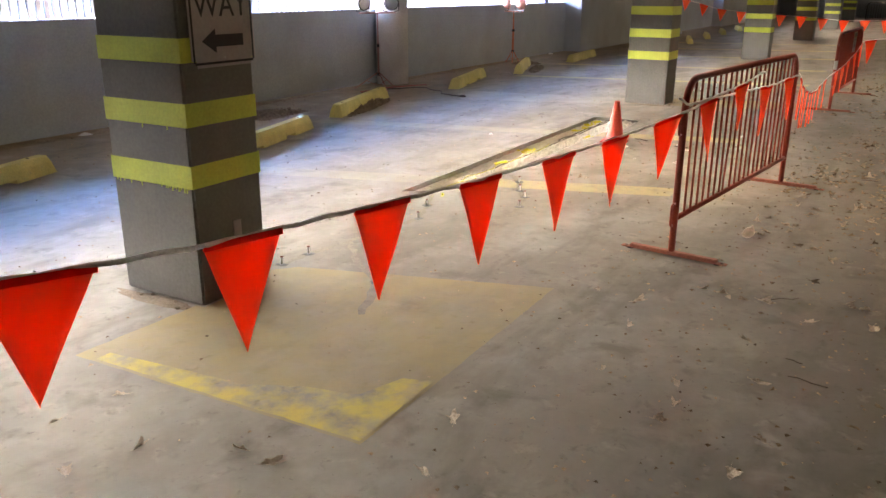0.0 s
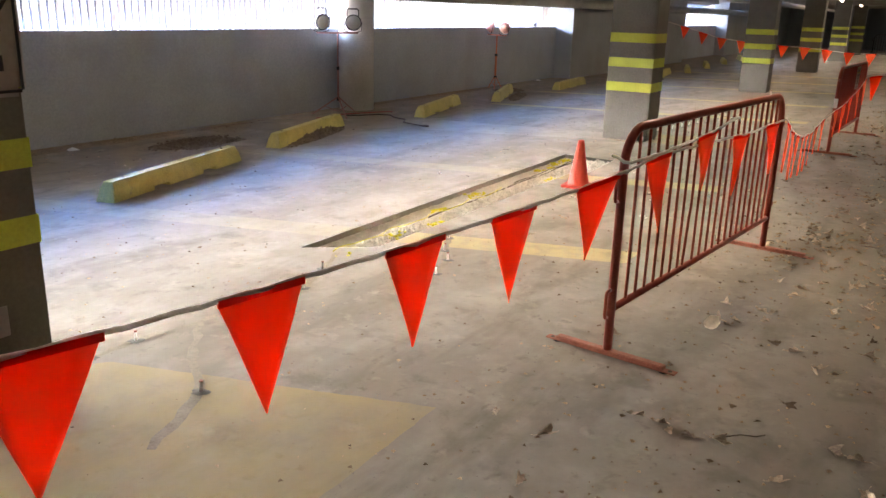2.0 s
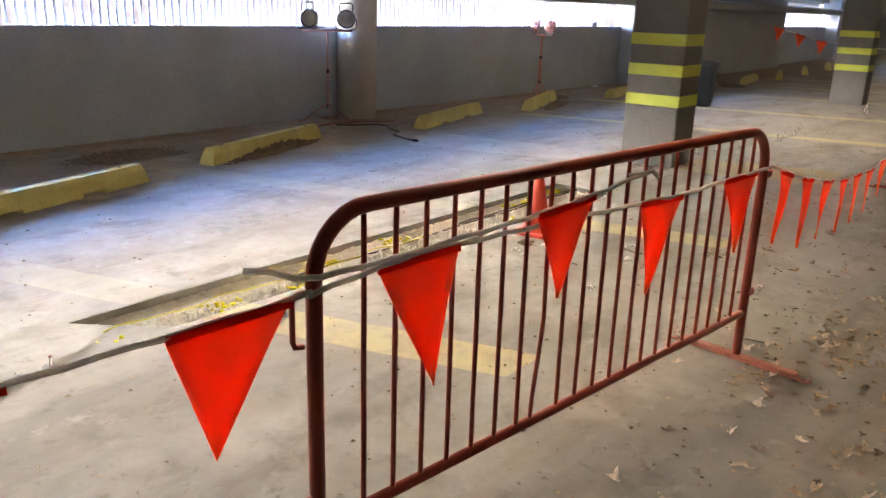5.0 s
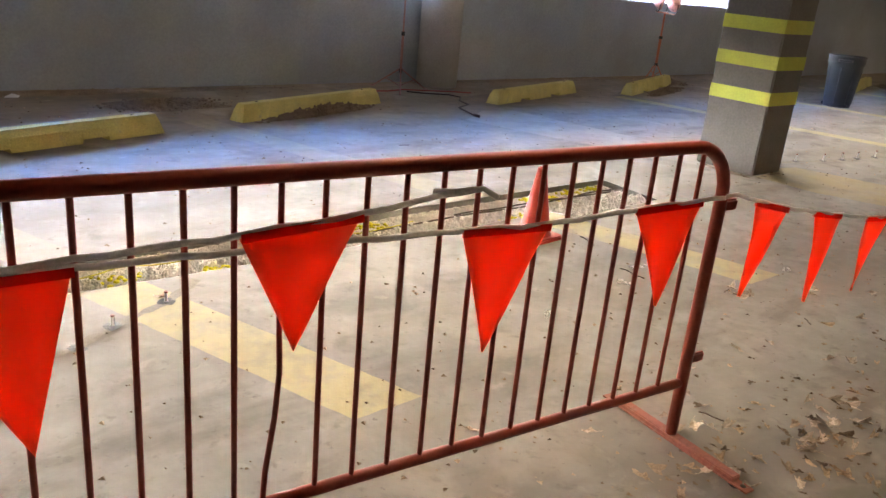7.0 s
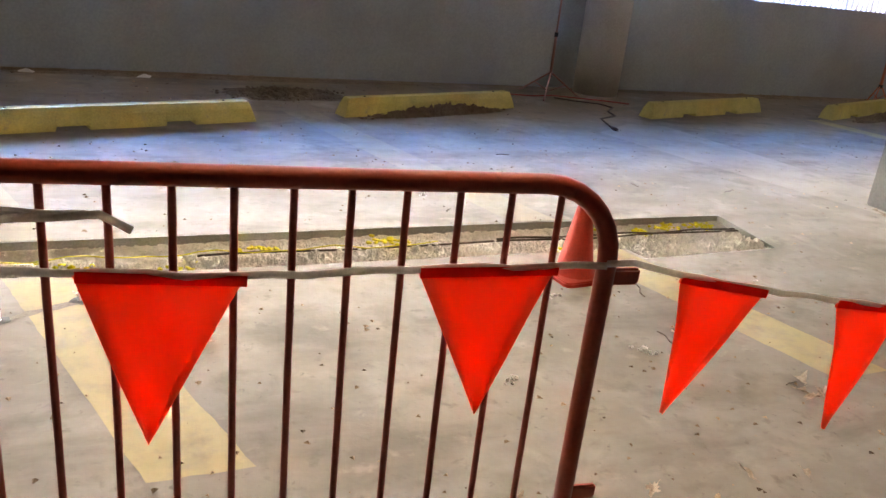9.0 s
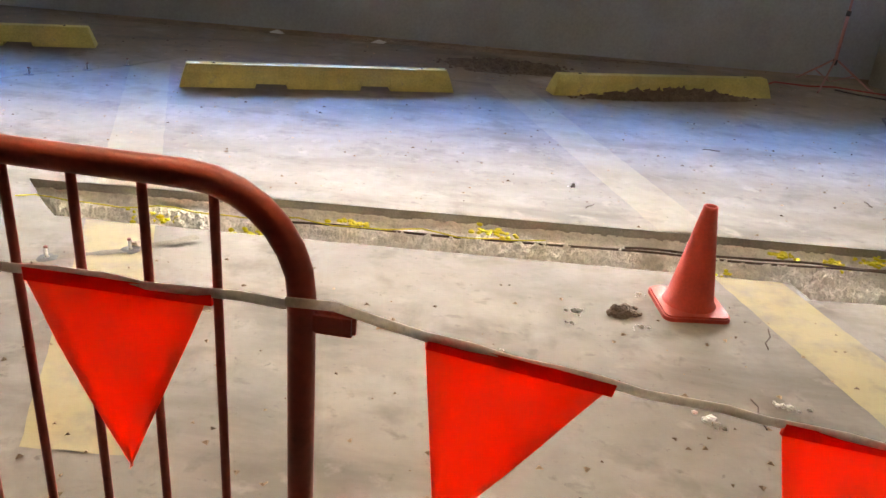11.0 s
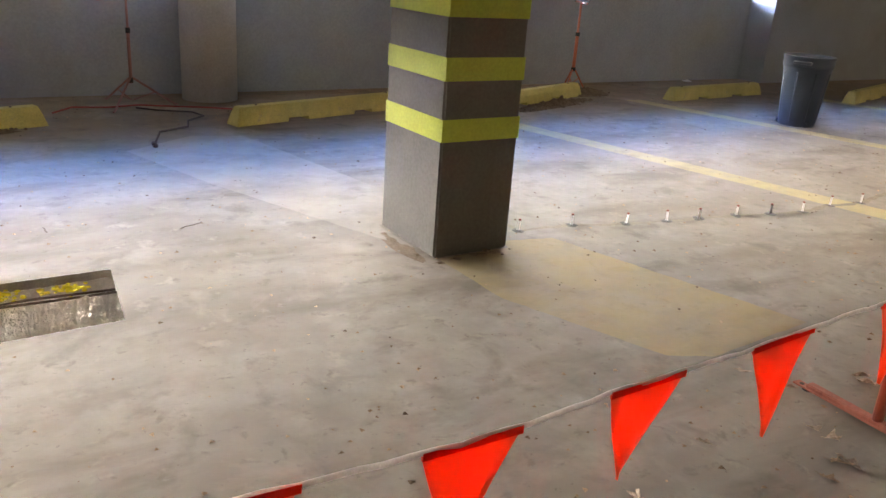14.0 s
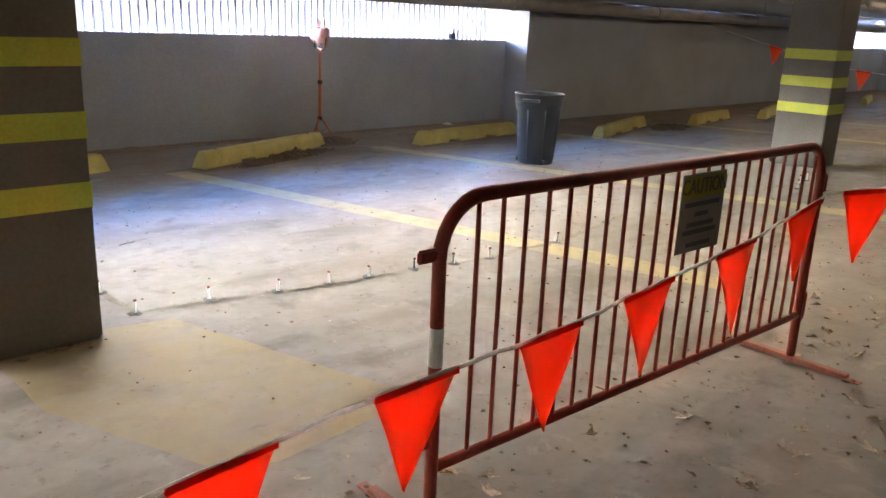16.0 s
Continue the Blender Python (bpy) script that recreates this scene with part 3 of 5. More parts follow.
for x, y, w in ((7.95, 4.40, 0.16), (9.42, 4.40, 0.10), (9.66, 4.36, 0.10), (9.92, 4.42, 0.18), (10.2, 4.42, 0.15), (8.98, 4.06, 0.2), (7.25, 4.36, 0.12), (6.3, 4.2, 0.2), (5.62, 4.16, 0.14), (6.8, 4.14, 0.15)):
    bm = bmesh.new()
    for k in range(34):
        px, py = x + rnd.gauss(0, w / 3), y + rnd.gauss(0, 0.03)
        rock(bm, (px, py, trench_z(px, py) + 0.008), rnd.uniform(0.010, 0.018), rnd)
    part("paint_mark", bm, M_spray, trench, "blotch of yellow spray paint on broken concrete")

# ---- floor paint ----
def paint(name, outline, material, label, z=0.0025):
    """one coat of floor paint with slightly ragged edges"""
    rn = random.Random(len(outline) + int(outline[0][0] * 10))
    rim = []
    for (ax, ay), (bx, by) in zip(outline, outline[1:] + outline[:1]):
        n = max(1, int(math.hypot(bx - ax, by - ay) / 0.06))
        for i in range(n):
            j = 0.004 if i else 0.0
            rim.append((ax + (bx - ax) * i / n + rn.uniform(-j, j), ay + (by - ay) * i / n + rn.uniform(-j, j)))
    bm = bmesh.new()
    bm.faces.new([bm.verts.new((x, y, z)) for x, y in rim])
    ob = structure(name, bm, material, label)
    for p in ob.data.polygons:
        if p.normal.z < 0:
            p.flip()
    return ob


paint("floor_paint_pad", [(2.17, 2.47), (4.085, 2.475), (3.62, 3.98), (3.45, 4.12), (3.37, 3.99), (2.85, 3.99), (2.85, 4.05), (2.12, 4.07)], M_pad, "worn faded yellow painted pad beside a column")
paint("floor_paint_pad_edge", [(2.185, 2.483), (2.75, 2.487), (2.7, 2.62), (2.48, 2.7), (2.42, 2.95), (2.3, 3.2), (2.26, 3.6), (2.22, 3.95), (2.14, 3.95)], M_padbright, "brighter yellow paint left at the pad corner", 0.005)
paint("floor_paint_pad_far", [(12.33, 2.6), (12.52, 2.5), (13.26, 2.55), (12.87, 4.03), (12.52, 4.1), (12.51, 3.99), (12.02, 3.99), (12.03, 3.4)], M_pad, "worn faded yellow painted pad beside a column")


def stall_line(x, near, far, cut=None, lean=0.305):
    """one slanting stall line, wider towards the lane"""
    def at(y):
        w = 0.32 if x < 10 else 0.25 if y > 4.4 else 0.25 + (4.4 - y) / 1.95 * 0.085
        c = x - (y - 2.46) * lean
        return c - w / 2, c + w / 2
    segs = [(near, cut[0]), (cut[1], far)] if cut else [(near, far)]
    for a, b in segs:
        ys = [a] + [y for y in (3.4, 4.4) if a < y < b] + [b]
        o = [(at(y)[1], y) for y in ys] + [(at(y)[0], y) for y in reversed(ys)]
        paint("floor_paint_line", o, M_line if b < 4.8 or x > 14 else M_linefaint, "slanting yellow parking stall line, worn")


stall_line(6.72, 2.47, 7.3, (4.045, 4.505), 0.32)
stall_line(9.5, 2.47, 7.6, (3.995, 4.505), 0.26)
stall_line(15.86, 2.46, 7.7, None, 0.225)
stall_line(18.9, 2.46, 8.0, None, 0.25)
stall_line(22.3, 2.46, 7.6)
stall_line(25.3, 2.46, 7.6)
stall_line(28.3, 2.46, 7.6)

# lighter floor strip; its right edge paints the edge of the round column's shadow
paint("floor_paint_old_line", [(11.0, 6.9), (11.32, 5.84), (11.86, 4.45), (11.99, 4.2), (11.99, 4.62), (12.5, 4.62), (12.5, 4.85), (12.38, 5.35), (12.03, 7.2), (11.6, 7.3)], M_litstrip, "paler strip from the column to the wall, painted beside a shadow edge")

# ---- wheel stops ----
def wheel_stop(x0, y0, x1, y1, label):
    L = math.hypot(x1 - x0, y1 - y0)
    a = math.degrees(math.atan2(y1 - y0, x1 - x0))
    w = thing("wheel_stop", label, "wheel stop", pose(x0, y0, 0, 0, 0, a), "yellow wheel stops along the wall")
    bm = bmesh.new()
    xs = [0.0, 0.06, L * 0.26, L * 0.265, L * 0.37, L * 0.375, L * 0.64, L * 0.645, L * 0.75, L * 0.755, L - 0.06, L]
    prof = [(0.0, 0.0), (0.02, 0.11), (0.045, 0.168), (0.135, 0.168), (0.16, 0.11), (0.18, 0.0)]
    rings = []
    for x in xs:
        lift = 0.035 if any(abs(x - L * k) < 0.001 for k in (0.265, 0.37, 0.645, 0.75)) else 0.0
        end = min(x, L - x)
        ring = []
        for y, z in prof:
            zz = max(z, lift)
            xx = x + (0.05 * (zz / 0.168) if x == 0 else -0.05 * (zz / 0.168) if x == L else 0)
            if end < 0.001:
                zz *= 0.93
            ring.append(bm.verts.new((xx, y, zz)))
        rings.append(ring)
    for r, s in zip(rings, rings[1:]):
        for k in range(len(prof)):
            q = (k + 1) % len(prof)
            bm.faces.new((r[k], r[q], s[q], s[k]))
    bm.faces.new(rings[0])
    bm.faces.new(rings[-1])
    bmesh.ops.bevel(bm, geom=[e for e in bm.edges if e.calc_face_angle(0) > 0.5 and max(v.co.z for v in e.verts) > 0.06], offset=0.006, segments=1, affect="EDGES")
    part("block", bm, M_stop, w)
    for k in (0.12, 0.88):
        bm = bmesh.new()
        lathe(bm, [(0.013, 0.163), (0.013, 0.171), (0.009, 0.174)], 10, L * k, 0.09)
        part("bolt", bm, M_rust, w, "rusted anchor bolt")
    return w


STOPS = [(2.6, 7.08, 4.55, 7.66), (5.64, 6.58, 7.70, 7.15), (8.54, 7.36, 10.6, 7.98), (12.1, 7.56, 14.2, 8.1), (15.0, 7.7, 17.0, 8.4), (18.08, 7.8, 20.15, 7.98), (20.95, 7.0, 23.0, 7.56), (24.0, 7.18, 25.7, 7.43), (26.3, 7.0, 28.1, 7.5), (29.2, 7.1, 31.0, 7.6), (32.3, 7.2, 34.2, 7.7), (35.5, 7.2, 37.3, 7.7)]
for i, s in enumerate(STOPS):
    wheel_stop(*s, "yellow painted concrete wheel stop, chipped, " + ("with leaf dirt banked against it" if i in (2, 4) else "standing on the silty floor"))


def clump(name, label, x, y, rx, ry, h, turn, count, seed, material=M_dirt):
    """a low bank of dirt: a lumpy mound with crumbs"""
    rn = random.Random(seed)
    bm = bmesh.new()
    nr, na = 16, 90
    rows = []
    for i in range(nr + 1):
        k = i / nr
        ring = []
        for j in range(na):
            a = 2 * math.pi * j / na
            wob = 1 + 0.35 * noise.noise(Vector((math.cos(a) * 2 + seed, math.sin(a) * 2, k)))
            px, py = rx * k * math.cos(a) * wob, ry * k * math.sin(a) * wob
            z = h * (1 - k ** 1.6) * (0.62 + 0.9 * noise.fractal(Vector((px * 11, py * 11, seed)), 0.6, 2.2, 5)) if i < nr else -0.002
            ring.append(bm.verts.new((px, py, max(z, -0.002))))
        rows.append(ring)
    for r, s in zip(rows[1:], rows[2:]):
        for j in range(na):
            bm.faces.new((r[j], r[(j + 1) % na], s[(j + 1) % na], s[j]))
    bm.faces.new(rows[1])
    for _ in range(count):
        k, a = rn.random() ** 0.6, rn.uniform(0, 6.283)
        rock(bm, (rx * k * math.cos(a) * 1.1, ry * k * math.sin(a) * 1.1, h * (1 - k) * 0.8 + 0.004), rn.uniform(0.006, 0.02), rn)
    ob = part(name, bm, material)
    ob.matrix_basis = pose(x, y, 0, 0, 0, turn)
    return tagged(ob, label, "dirt", kind="stuff")


clump("dirt_bank", "dark leaf dirt banked against a wheel stop", 9.55, 7.60, 0.85, 0.10, 0.11, 17, 200, 3)
clump("dirt_bank", "dark leaf dirt banked against a wheel stop", 16.1, 7.88, 0.8, 0.13, 0.08, 18, 200, 4)
clump("dirt_bank", "dark leaf dirt heaped behind the wheel stops", 8.2, 8.38, 0.62, 0.34, 0.06, 4, 220, 5)
clump("dirt_bank", "dark leaf dirt by a lamp stand foot", 17.2, 8.62, 0.42, 0.3, 0.07, 10, 130, 6)
clump("dirt_bank", "dark dirt beside a far wheel stop", 23.2, 7.25, 0.6, 0.3, 0.05, 10, 40, 7)
clump("dirt_bank", "brown silt drifted along the parapet wall", 7.0, 9.2, 3.2, 0.16, 0.025, 0, 60, 8, M_silt)
clump("dirt_bank", "brown silt drifted along the parapet wall", 15.5, 9.2, 2.8, 0.15, 0.025, 0, 60, 9, M_silt)

# ---- steel barriers ----
BL = 2.495


def barrier_mesh(name, label, m, material, top=1.085, group="steel crowd barriers", pitch=(0.083, 0.1075), count=22):
    b = thing(name, label, "barrier", m, group)
    bm = bmesh.new()
    r = 0.17
    pts = [(0, 0, 0.03), (0, 0, 0.5), (0, 0, top - r)] + arc(r, top - r, r, 180, 90, 7)[1:] + [(BL / 2, 0, top)] + arc(BL - r, top - r, r, 90, 0, 7) + [(BL, 0, 0.5), (BL, 0, 0.03)]
    tube(bm, pts, 0.022, 12)
    part("frame", bm, material, b, smooth=True)
    bm = bmesh.new()
    tube(bm, [(0.015, 0, 0.245), (BL - 0.015, 0, 0.245)], 0.018, 10)
    part("bottom_rail", bm, material, b, smooth=True)
    me = bpy.data.meshes.new("baluster")
    bm = bmesh.new()
    tube(bm, [(0, 0, 0.25), (0, 0, 0.7), (0, 0, top - 0.01)], 0.0078, 8, caps=False)
    bm.to_mesh(me)
    bm.free()
    for p in me.polygons:
        p.use_smooth = True
    me.materials.append(material)
    bent = bpy.data.meshes.new("baluster")
    bm = bmesh.new()
    tube(bm, [(-0.035, 0, 0.25), (-0.03, 0, 0.34), (-0.004, 0.004, 0.5), (0.004, 0, 0.62), (0, 0, 0.8), (0, 0, top - 0.01)], 0.0078, 8, caps=False)
    bm.to_mesh(bent)
    bm.free()
    for p in bent.polygons:
        p.use_smooth = True
    bent.materials.append(material)
    for i in range(count):
        x = pitch[0] + pitch[1] * i
        k = 1.0 if i else 0.985
        shared("baluster", bent if i == 7 and top > 1.1 else me, b, pose(x, 0, 0) @ Matrix.Diagonal((1, 1, k, 1)))
    for x in (0, BL):
        bm = bmesh.new()
        box(bm, x - 0.022, x + 0.022, -0.30, 0.28, 0.012, 0.033, 0.004)
        box(bm, x - 0.022, x + 0.022, -0.36, 0.34, 0.006, 0.0125, 0.001)
        f = part("foot", bm, M_foot if material is M_barrier else material, b)
        for y in (-0.33, 0.31):
            bm = bmesh.new()
            lathe(bm, [(0.010, 0.0), (0.010, 0.014), (0.006, 0.016)], 10, x, y)
            part("bolt", bm, M_rust, f, "dark bolt")
        for y in (-0.3, 0.28):
            bm = bmesh.new()
            lathe(bm, [(0.024, 0.0), (0.024, 0.007)], 12, x, y)
            part("pad", bm, M_black, f, "black rubber pad")
    for z in (0.93, 0.35):
        bm = bmesh.new()
        tube(bm, [(-0.015, 0, z), (-0.05, 0, z), (-0.062, 0, z - 0.006), (-0.066, 0, z - 0.02), (-0.066, 0, z - 0.12), (-0.06, 0, z - 0.135), (-0.035, 0, z - 0.14)], 0.008, 8)
        part("hook", bm, material, b, smooth=True)
        bm = bmesh.new()
        box(bm, BL + 0.01, BL + 0.085, -0.009, 0.009, z - 0.033, z + 0.007, 0.006)
        part("eye", bm, material, b)
    return b


def spot(x0, y0, x1, y1):
    return pose(x0, y0, 0, 0, 0, math.degrees(math.atan2(y1 - y0, x1 - x0)))


BAR1 = barrier_mesh("steel_barrier", "orange-red steel crowd barrier with one bent bar", spot(5.03, 2.055, 7.487, 1.742) @ Matrix.Diagonal((0.9928, 1, 1, 1)), M_barrier, 1.125, "steel crowd barriers", (0.157, 0.1103), 21)
BAR2 = barrier_mesh("steel_barrier", "orange-red steel crowd barrier carrying a caution sign", spot(14.93, 1.69, 12.63, 1.83) @ Matrix.Diagonal((0.9235, 1, 1, 1)), M_barrier, 1.07)
BAR3 = barrier_mesh("steel_barrier", "orange steel crowd barrier across the lane", spot(18.75, 0.1, 21.15, -0.55), M_barrier)
barrier_mesh("dark_barrier", "dark steel crowd barrier at the far end of the lane", spot(43.5, 3.2, 44.2, 0.8), M_barrier_far)
barrier_mesh("dark_barrier", "dark steel crowd barrier at the far end of the lane", spot(44.2, 0.7, 44.9, -1.7), M_barrier_far)
# white tape scrap on the second barrier's post
bm = bmesh.new()
lathe(bm, [(0.0235, 0.58), (0.0235, 0.70)], 12, BL, 0, closed=False)
part("tape", bm, M_white, BAR2, "scrap of white tape round the post")

# caution sign on the second barrier
cs = thing("caution_sign", "grey caution sign with a yellow heading, tied to the barrier", "sign", pose(13.875, 1.712, 0.893, 90, 0, -3.5) @ Matrix.Diagonal((0.88, 0.965, 1, 1)))
bm = bmesh.new()
box(bm, -0.165, 0.165, -0.155, 0.155, -0.003, 0.0, 0.001)
part("panel", bm, M_signgrey, cs)
bm = bmesh.new()
box(bm, -0.155, 0.155, 0.062, 0.146, 0.0, 0.0015)
part("heading_panel", bm, M_caution, cs, "dull yellow heading panel")
words("heading", "CAUTION", 0.085, M_signtext, cs, pose(0, 0.104, 0.003), 0.88)
for y, w in ((0.035, 0.26), (-0.005, 0.1), (-0.045, 0.2), (-0.075, 0.25), (-0.125, 0.18)):
    bm = bmesh.new()
    box(bm, -w / 2, w / 2, y - 0.009, y + 0.009, 0.0, 0.0015)
    part("text_line", bm, M_signtext, cs)

# ---- one way sign on the first column ----
ow = thing("one_way_sign", "white metal direction sign with a black arrow on the column", "sign", pose(3.145, 3.988, 1.6, 90, 0, 0))
bm = bmesh.new()
box(bm, -0.225, 0.225, -0.345, 0.345, 0.0, 0.003)
bmesh.ops.bevel(bm, geom=[e for e in bm.edges if abs(e.verts[0].co.z - e.verts[1].co.z) > 0.001], offset=0.035, segments=4, affect="EDGES")
part("panel", bm, M_sign, ow)
bm = bmesh.new()
for x0, x1, y0, y1 in ((-0.205, 0.205, -0.33, -0.318), (-0.205, 0.205, 0.318, 0.33), (-0.215, -0.203, -0.32, 0.32), (0.203, 0.215, -0.32, 0.32)):
    box(bm, x0, x1, y0, y1, 0.003, 0.0045)
part("border", bm, M_black, ow, "black border line")
bm = bmesh.new()
slab(bm, [(-0.15, -0.215), (-0.055, -0.155), (-0.055, -0.185), (0.14, -0.185), (0.14, -0.245), (-0.055, -0.245), (-0.055, -0.275)], 0.003, 0.0045)
part("arrow", bm, M_black, ow, "black arrow")
words("lettering", "WAY", 0.17, M_black, ow, pose(0, -0.045, 0.0035), 0.95)
for y in (-0.30, 0.30):
    bm = bmesh.new()
    lathe(bm, [(0.008, 0.003), (0.008, 0.006)], 8, 0, y)
    part("screw", bm, M_steel, ow)
plate = thing("outlet_plate", "small beige blank plate low on the column", "cover plate", pose(3.147, 3.998, 0.355, 90, 0, 0))
bm = bmesh.new()
box(bm, -0.03, 0.03, -0.065, 0.065, 0.0, 0.006, 0.002)
part("plate", bm, M_signgrey, plate)

# ---- bunting ----
HEM = bpy.data.meshes.new("hem")
bm = bmesh.new()
box(bm, 0.005, 0.305, -0.0035, 0.0035, -0.016, 0.006)
bm.to_mesh(HEM)
bm.free()
HEM.materials.append(M_hem)


def flag_mesh(p, q, tip, rn):
    """a soft pennant between the tape ends p and q with its point at tip"""
    me = bpy.data.meshes.new("flag")
    bm = bmesh.new()
    n = 12
    ph, am = rn.uniform(0, 6.3), rn.uniform(0.003, 0.009)
    out = Vector((0, 0, 1)).cross(q - p).normalized()
    rows = []
    for i in range(n + 1):
        k = i / n
        row = []
        for j in range(7):
            u = j / 6
            v = p.lerp(q, u).lerp(tip, k)
            v += out * (am * math.sin(ph + 3.2 * k + 5 * u) * min(1, 3 * k) * (1 - 0.3 * k))
            row.append(bm.verts.new(v))
        rows.append(row)
    for a, b in zip(rows, rows[1:]):
        for j in range(6):
            bm.faces.new((a[j], a[j + 1], b[j + 1], b[j]))
    bmesh.ops.remove_doubles(bm, verts=bm.verts, dist=0.0005)
    bmesh.ops.solidify(bm, geom=bm.faces[:], thickness=0.0008)
    bm.to_mesh(me)
    bm.free()
    for f in me.polygons:
        f.use_smooth = True
    me.materials.append(M_flag)
    return me


def bunting(label, line, flags, seed, by_x=True):
    """a tape through the points of line; each flag: where it starts, how far on its point hangs, how deep"""
    rn = random.Random(seed)
    base = Vector(line[0])
    b = thing("bunting", label, "bunting", Matrix.Translation(base), "safety flag strings")
    pts = [Vector(p) - base for p in line]
    lens = [0.0]
    for p, q in zip(pts, pts[1:]):
        lens.append(lens[-1] + (q - p).length)

    def at(s):
        for i in range(len(pts) - 1):
            if s <= lens[i + 1] or i == len(pts) - 2:
                k = (s - lens[i]) / (lens[i + 1] - lens[i])
                return pts[i].lerp(pts[i + 1], k)

    bm = bmesh.new()
    n = max(12, int(lens[-1] / 0.07))
    tube(bm, [at(lens[-1] * i / n) + Vector((0, 0.002 * math.sin(i * 1.3), 0.004 + 0.003 * math.sin(i * 2.1))) for i in range(n + 1)], 0.0088, 6, flat=0.35)
    part("tape", bm, M_rope, b, smooth=True)

    def length_at(x):
        for i in range(len(pts) - 1):
            a, b2 = pts[i].x + base.x, pts[i + 1].x + base.x
            if x <= b2 or i == len(pts) - 2:
                return lens[i] + (x - a) / (b2 - a) * (lens[i + 1] - lens[i])

    for s, on, deep in flags:
        s = length_at(s) if by_x else s
        p, q = at(s), at(s + 0.3)
        d = (q - p).normalized()
        side = Vector((0, 0, 1)).cross(d).normalized()
        top = d.cross(side)
        low = p + (q - p) * (on / 0.3)
        tip = Vector((low.x, low.y, (p.z + q.z) / 2 - deep)) + side * rn.uniform(-0.012, 0.012)
        shared("flag", flag_mesh(Vector(), q - p, tip - p, rn), b, Matrix.Translation(p))
        shared("hem", HEM, b, Matrix.Translation(p) @ Matrix(((d.x, side.x, top.x, 0), (d.y, side.y, top.y, 0), (d.z, side.z, top.z, 0), (0, 0, 0, 1))))
    return b


L1 = [(0.38, 2.78, 1.06), (0.7, 2.723, 1.02), (1.0, 2.67, 0.987), (1.27, 2.632, 0.959), (1.6, 2.586, 0.927), (1.9, 2.549, 0.911), (2.24, 2.512, 0.894), (2.53, 2.47, 0.881), (2.85, 2.424, 0.87), (3.15, 2.38, 0.866), (3.49, 2.332, 0.862), (3.78, 2.284, 0.866), (4.05, 2.24, 0.87), (4.35, 2.191, 0.878), (4.67, 2.14, 0.89), (4.89, 2.07, 0.917), (5.0, 2.03, 0.935)]
bunting("string of red-orange pennant flags tied to the barrier", L1, [(0.985, 0.10, 0.335), (1.6, 0.135, 0.376), (2.236, 0.112, 0.36), (2.845, 0.153, 0.382), (3.486, 0.142, 0.373), (4.053, 0.163, 0.381), (4.665, 0.105, 0.358)], 31)


def along(x, z, off=0.03):
    """a point on the camera side of the first barrier"""
    return (x, 2.055 - 0.1274 * (x - 5.03) - off, z)


L2 = [along(4.989, 0.928), along(5.194, 0.955), along(5.522, 0.964), along(6.014, 0.953), along(6.434, 0.944), along(6.732, 0.933), along(7.059, 0.947), along(7.336, 0.95), along(7.47, 0.952)]
bunting("red-orange pennant flags strung along the barrier bars", L2, [(5.2, 0.205, 0.396), (6.424, 0.118, 0.37), (7.055, 0.155, 0.338)], 32)
L2b = [along(4.815, 1.031, 0.036), along(4.917, 1.001, 0.036), along(4.979, 0.972, 0.036), along(5.296, 0.973, 0.036), along(5.553, 0.985, 0.036), along(5.83, 0.997, 0.036), along(6.127, 1.019, 0.036), along(6.322, 1.044, 0.036), along(6.455, 1.059, 0.034), along(6.516, 1.049, 0.034), along(6.527, 1.023, 0.034)]
bunting("second strand of tape with one red-orange flag, wound through the barrier", L2b, [(5.83, 0.135, 0.314)], 38)
bm = bmesh.new()
tube(bm, [along(6.322, 1.066, 0.034), along(6.383, 1.061, 0.034), along(6.455, 1.061, 0.034)], 0.007, 6, flat=0.35)
tagged(part("tape_scrap", bm, M_rope, smooth=True), "loose end of pale tape tied on the barrier", "tape")
L3 = [(7.468, 1.714, 0.955), (7.57, 1.714, 0.948), (7.66, 1.714, 0.92), (7.94, 1.73, 0.854), (8.25, 1.752, 0.789), (8.58, 1.768, 0.73), (8.86, 1.779, 0.677), (9.16, 1.792, 0.636), (9.45, 1.803, 0.592), (9.68, 1.815, 0.563), (10.01, 1.833, 0.538), (10.31, 1.845, 0.513), (10.61, 1.858, 0.484), (10.92, 1.868, 0.468), (11.21, 1.878, 0.477), (11.53, 1.884, 0.474), (11.83, 1.884, 0.476), (12.11, 1.878, 0.494), (12.39, 1.854, 0.525), (12.6, 1.80, 0.562)]
bunting("sagging string of red-orange pennant flags between two barriers", L3, [(7.675, 0.04, 0.335), (8.25, 0.1, 0.382), (8.86, 0.085, 0.36), (9.44, 0.11, 0.36), (10.01, 0.12, 0.36), (10.61, 0.11, 0.345), (11.22, 0.08, 0.30), (11.825, 0.16, 0.37)], 33)
L4 = [(12.36, 1.812, 0.556), (12.645, 1.794, 0.569), (12.93, 1.777, 0.578), (13.23, 1.759, 0.592), (13.47, 1.744, 0.624), (13.75, 1.727, 0.654), (14.04, 1.709, 0.686), (14.35, 1.69, 0.722), (14.6, 1.675, 0.772), (14.87, 1.659, 0.82), (14.93, 1.655, 0.832)]
bunting("red-orange pennant flags strung along the second barrier", L4, [(12.385, 0.112, 0.33), (12.94, 0.16, 0.362), (13.46, 0.165, 0.352), (14.04, 0.185, 0.385), (14.59, 0.14, 0.335)], 34)
L5 = [(14.94, 1.69, 0.832), (15.16, 1.60, 0.846), (15.66, 1.27, 0.869), (16.2, 1.02, 0.895), (16.95, 0.74, 0.92), (18.75, 0.13, 1.0)]
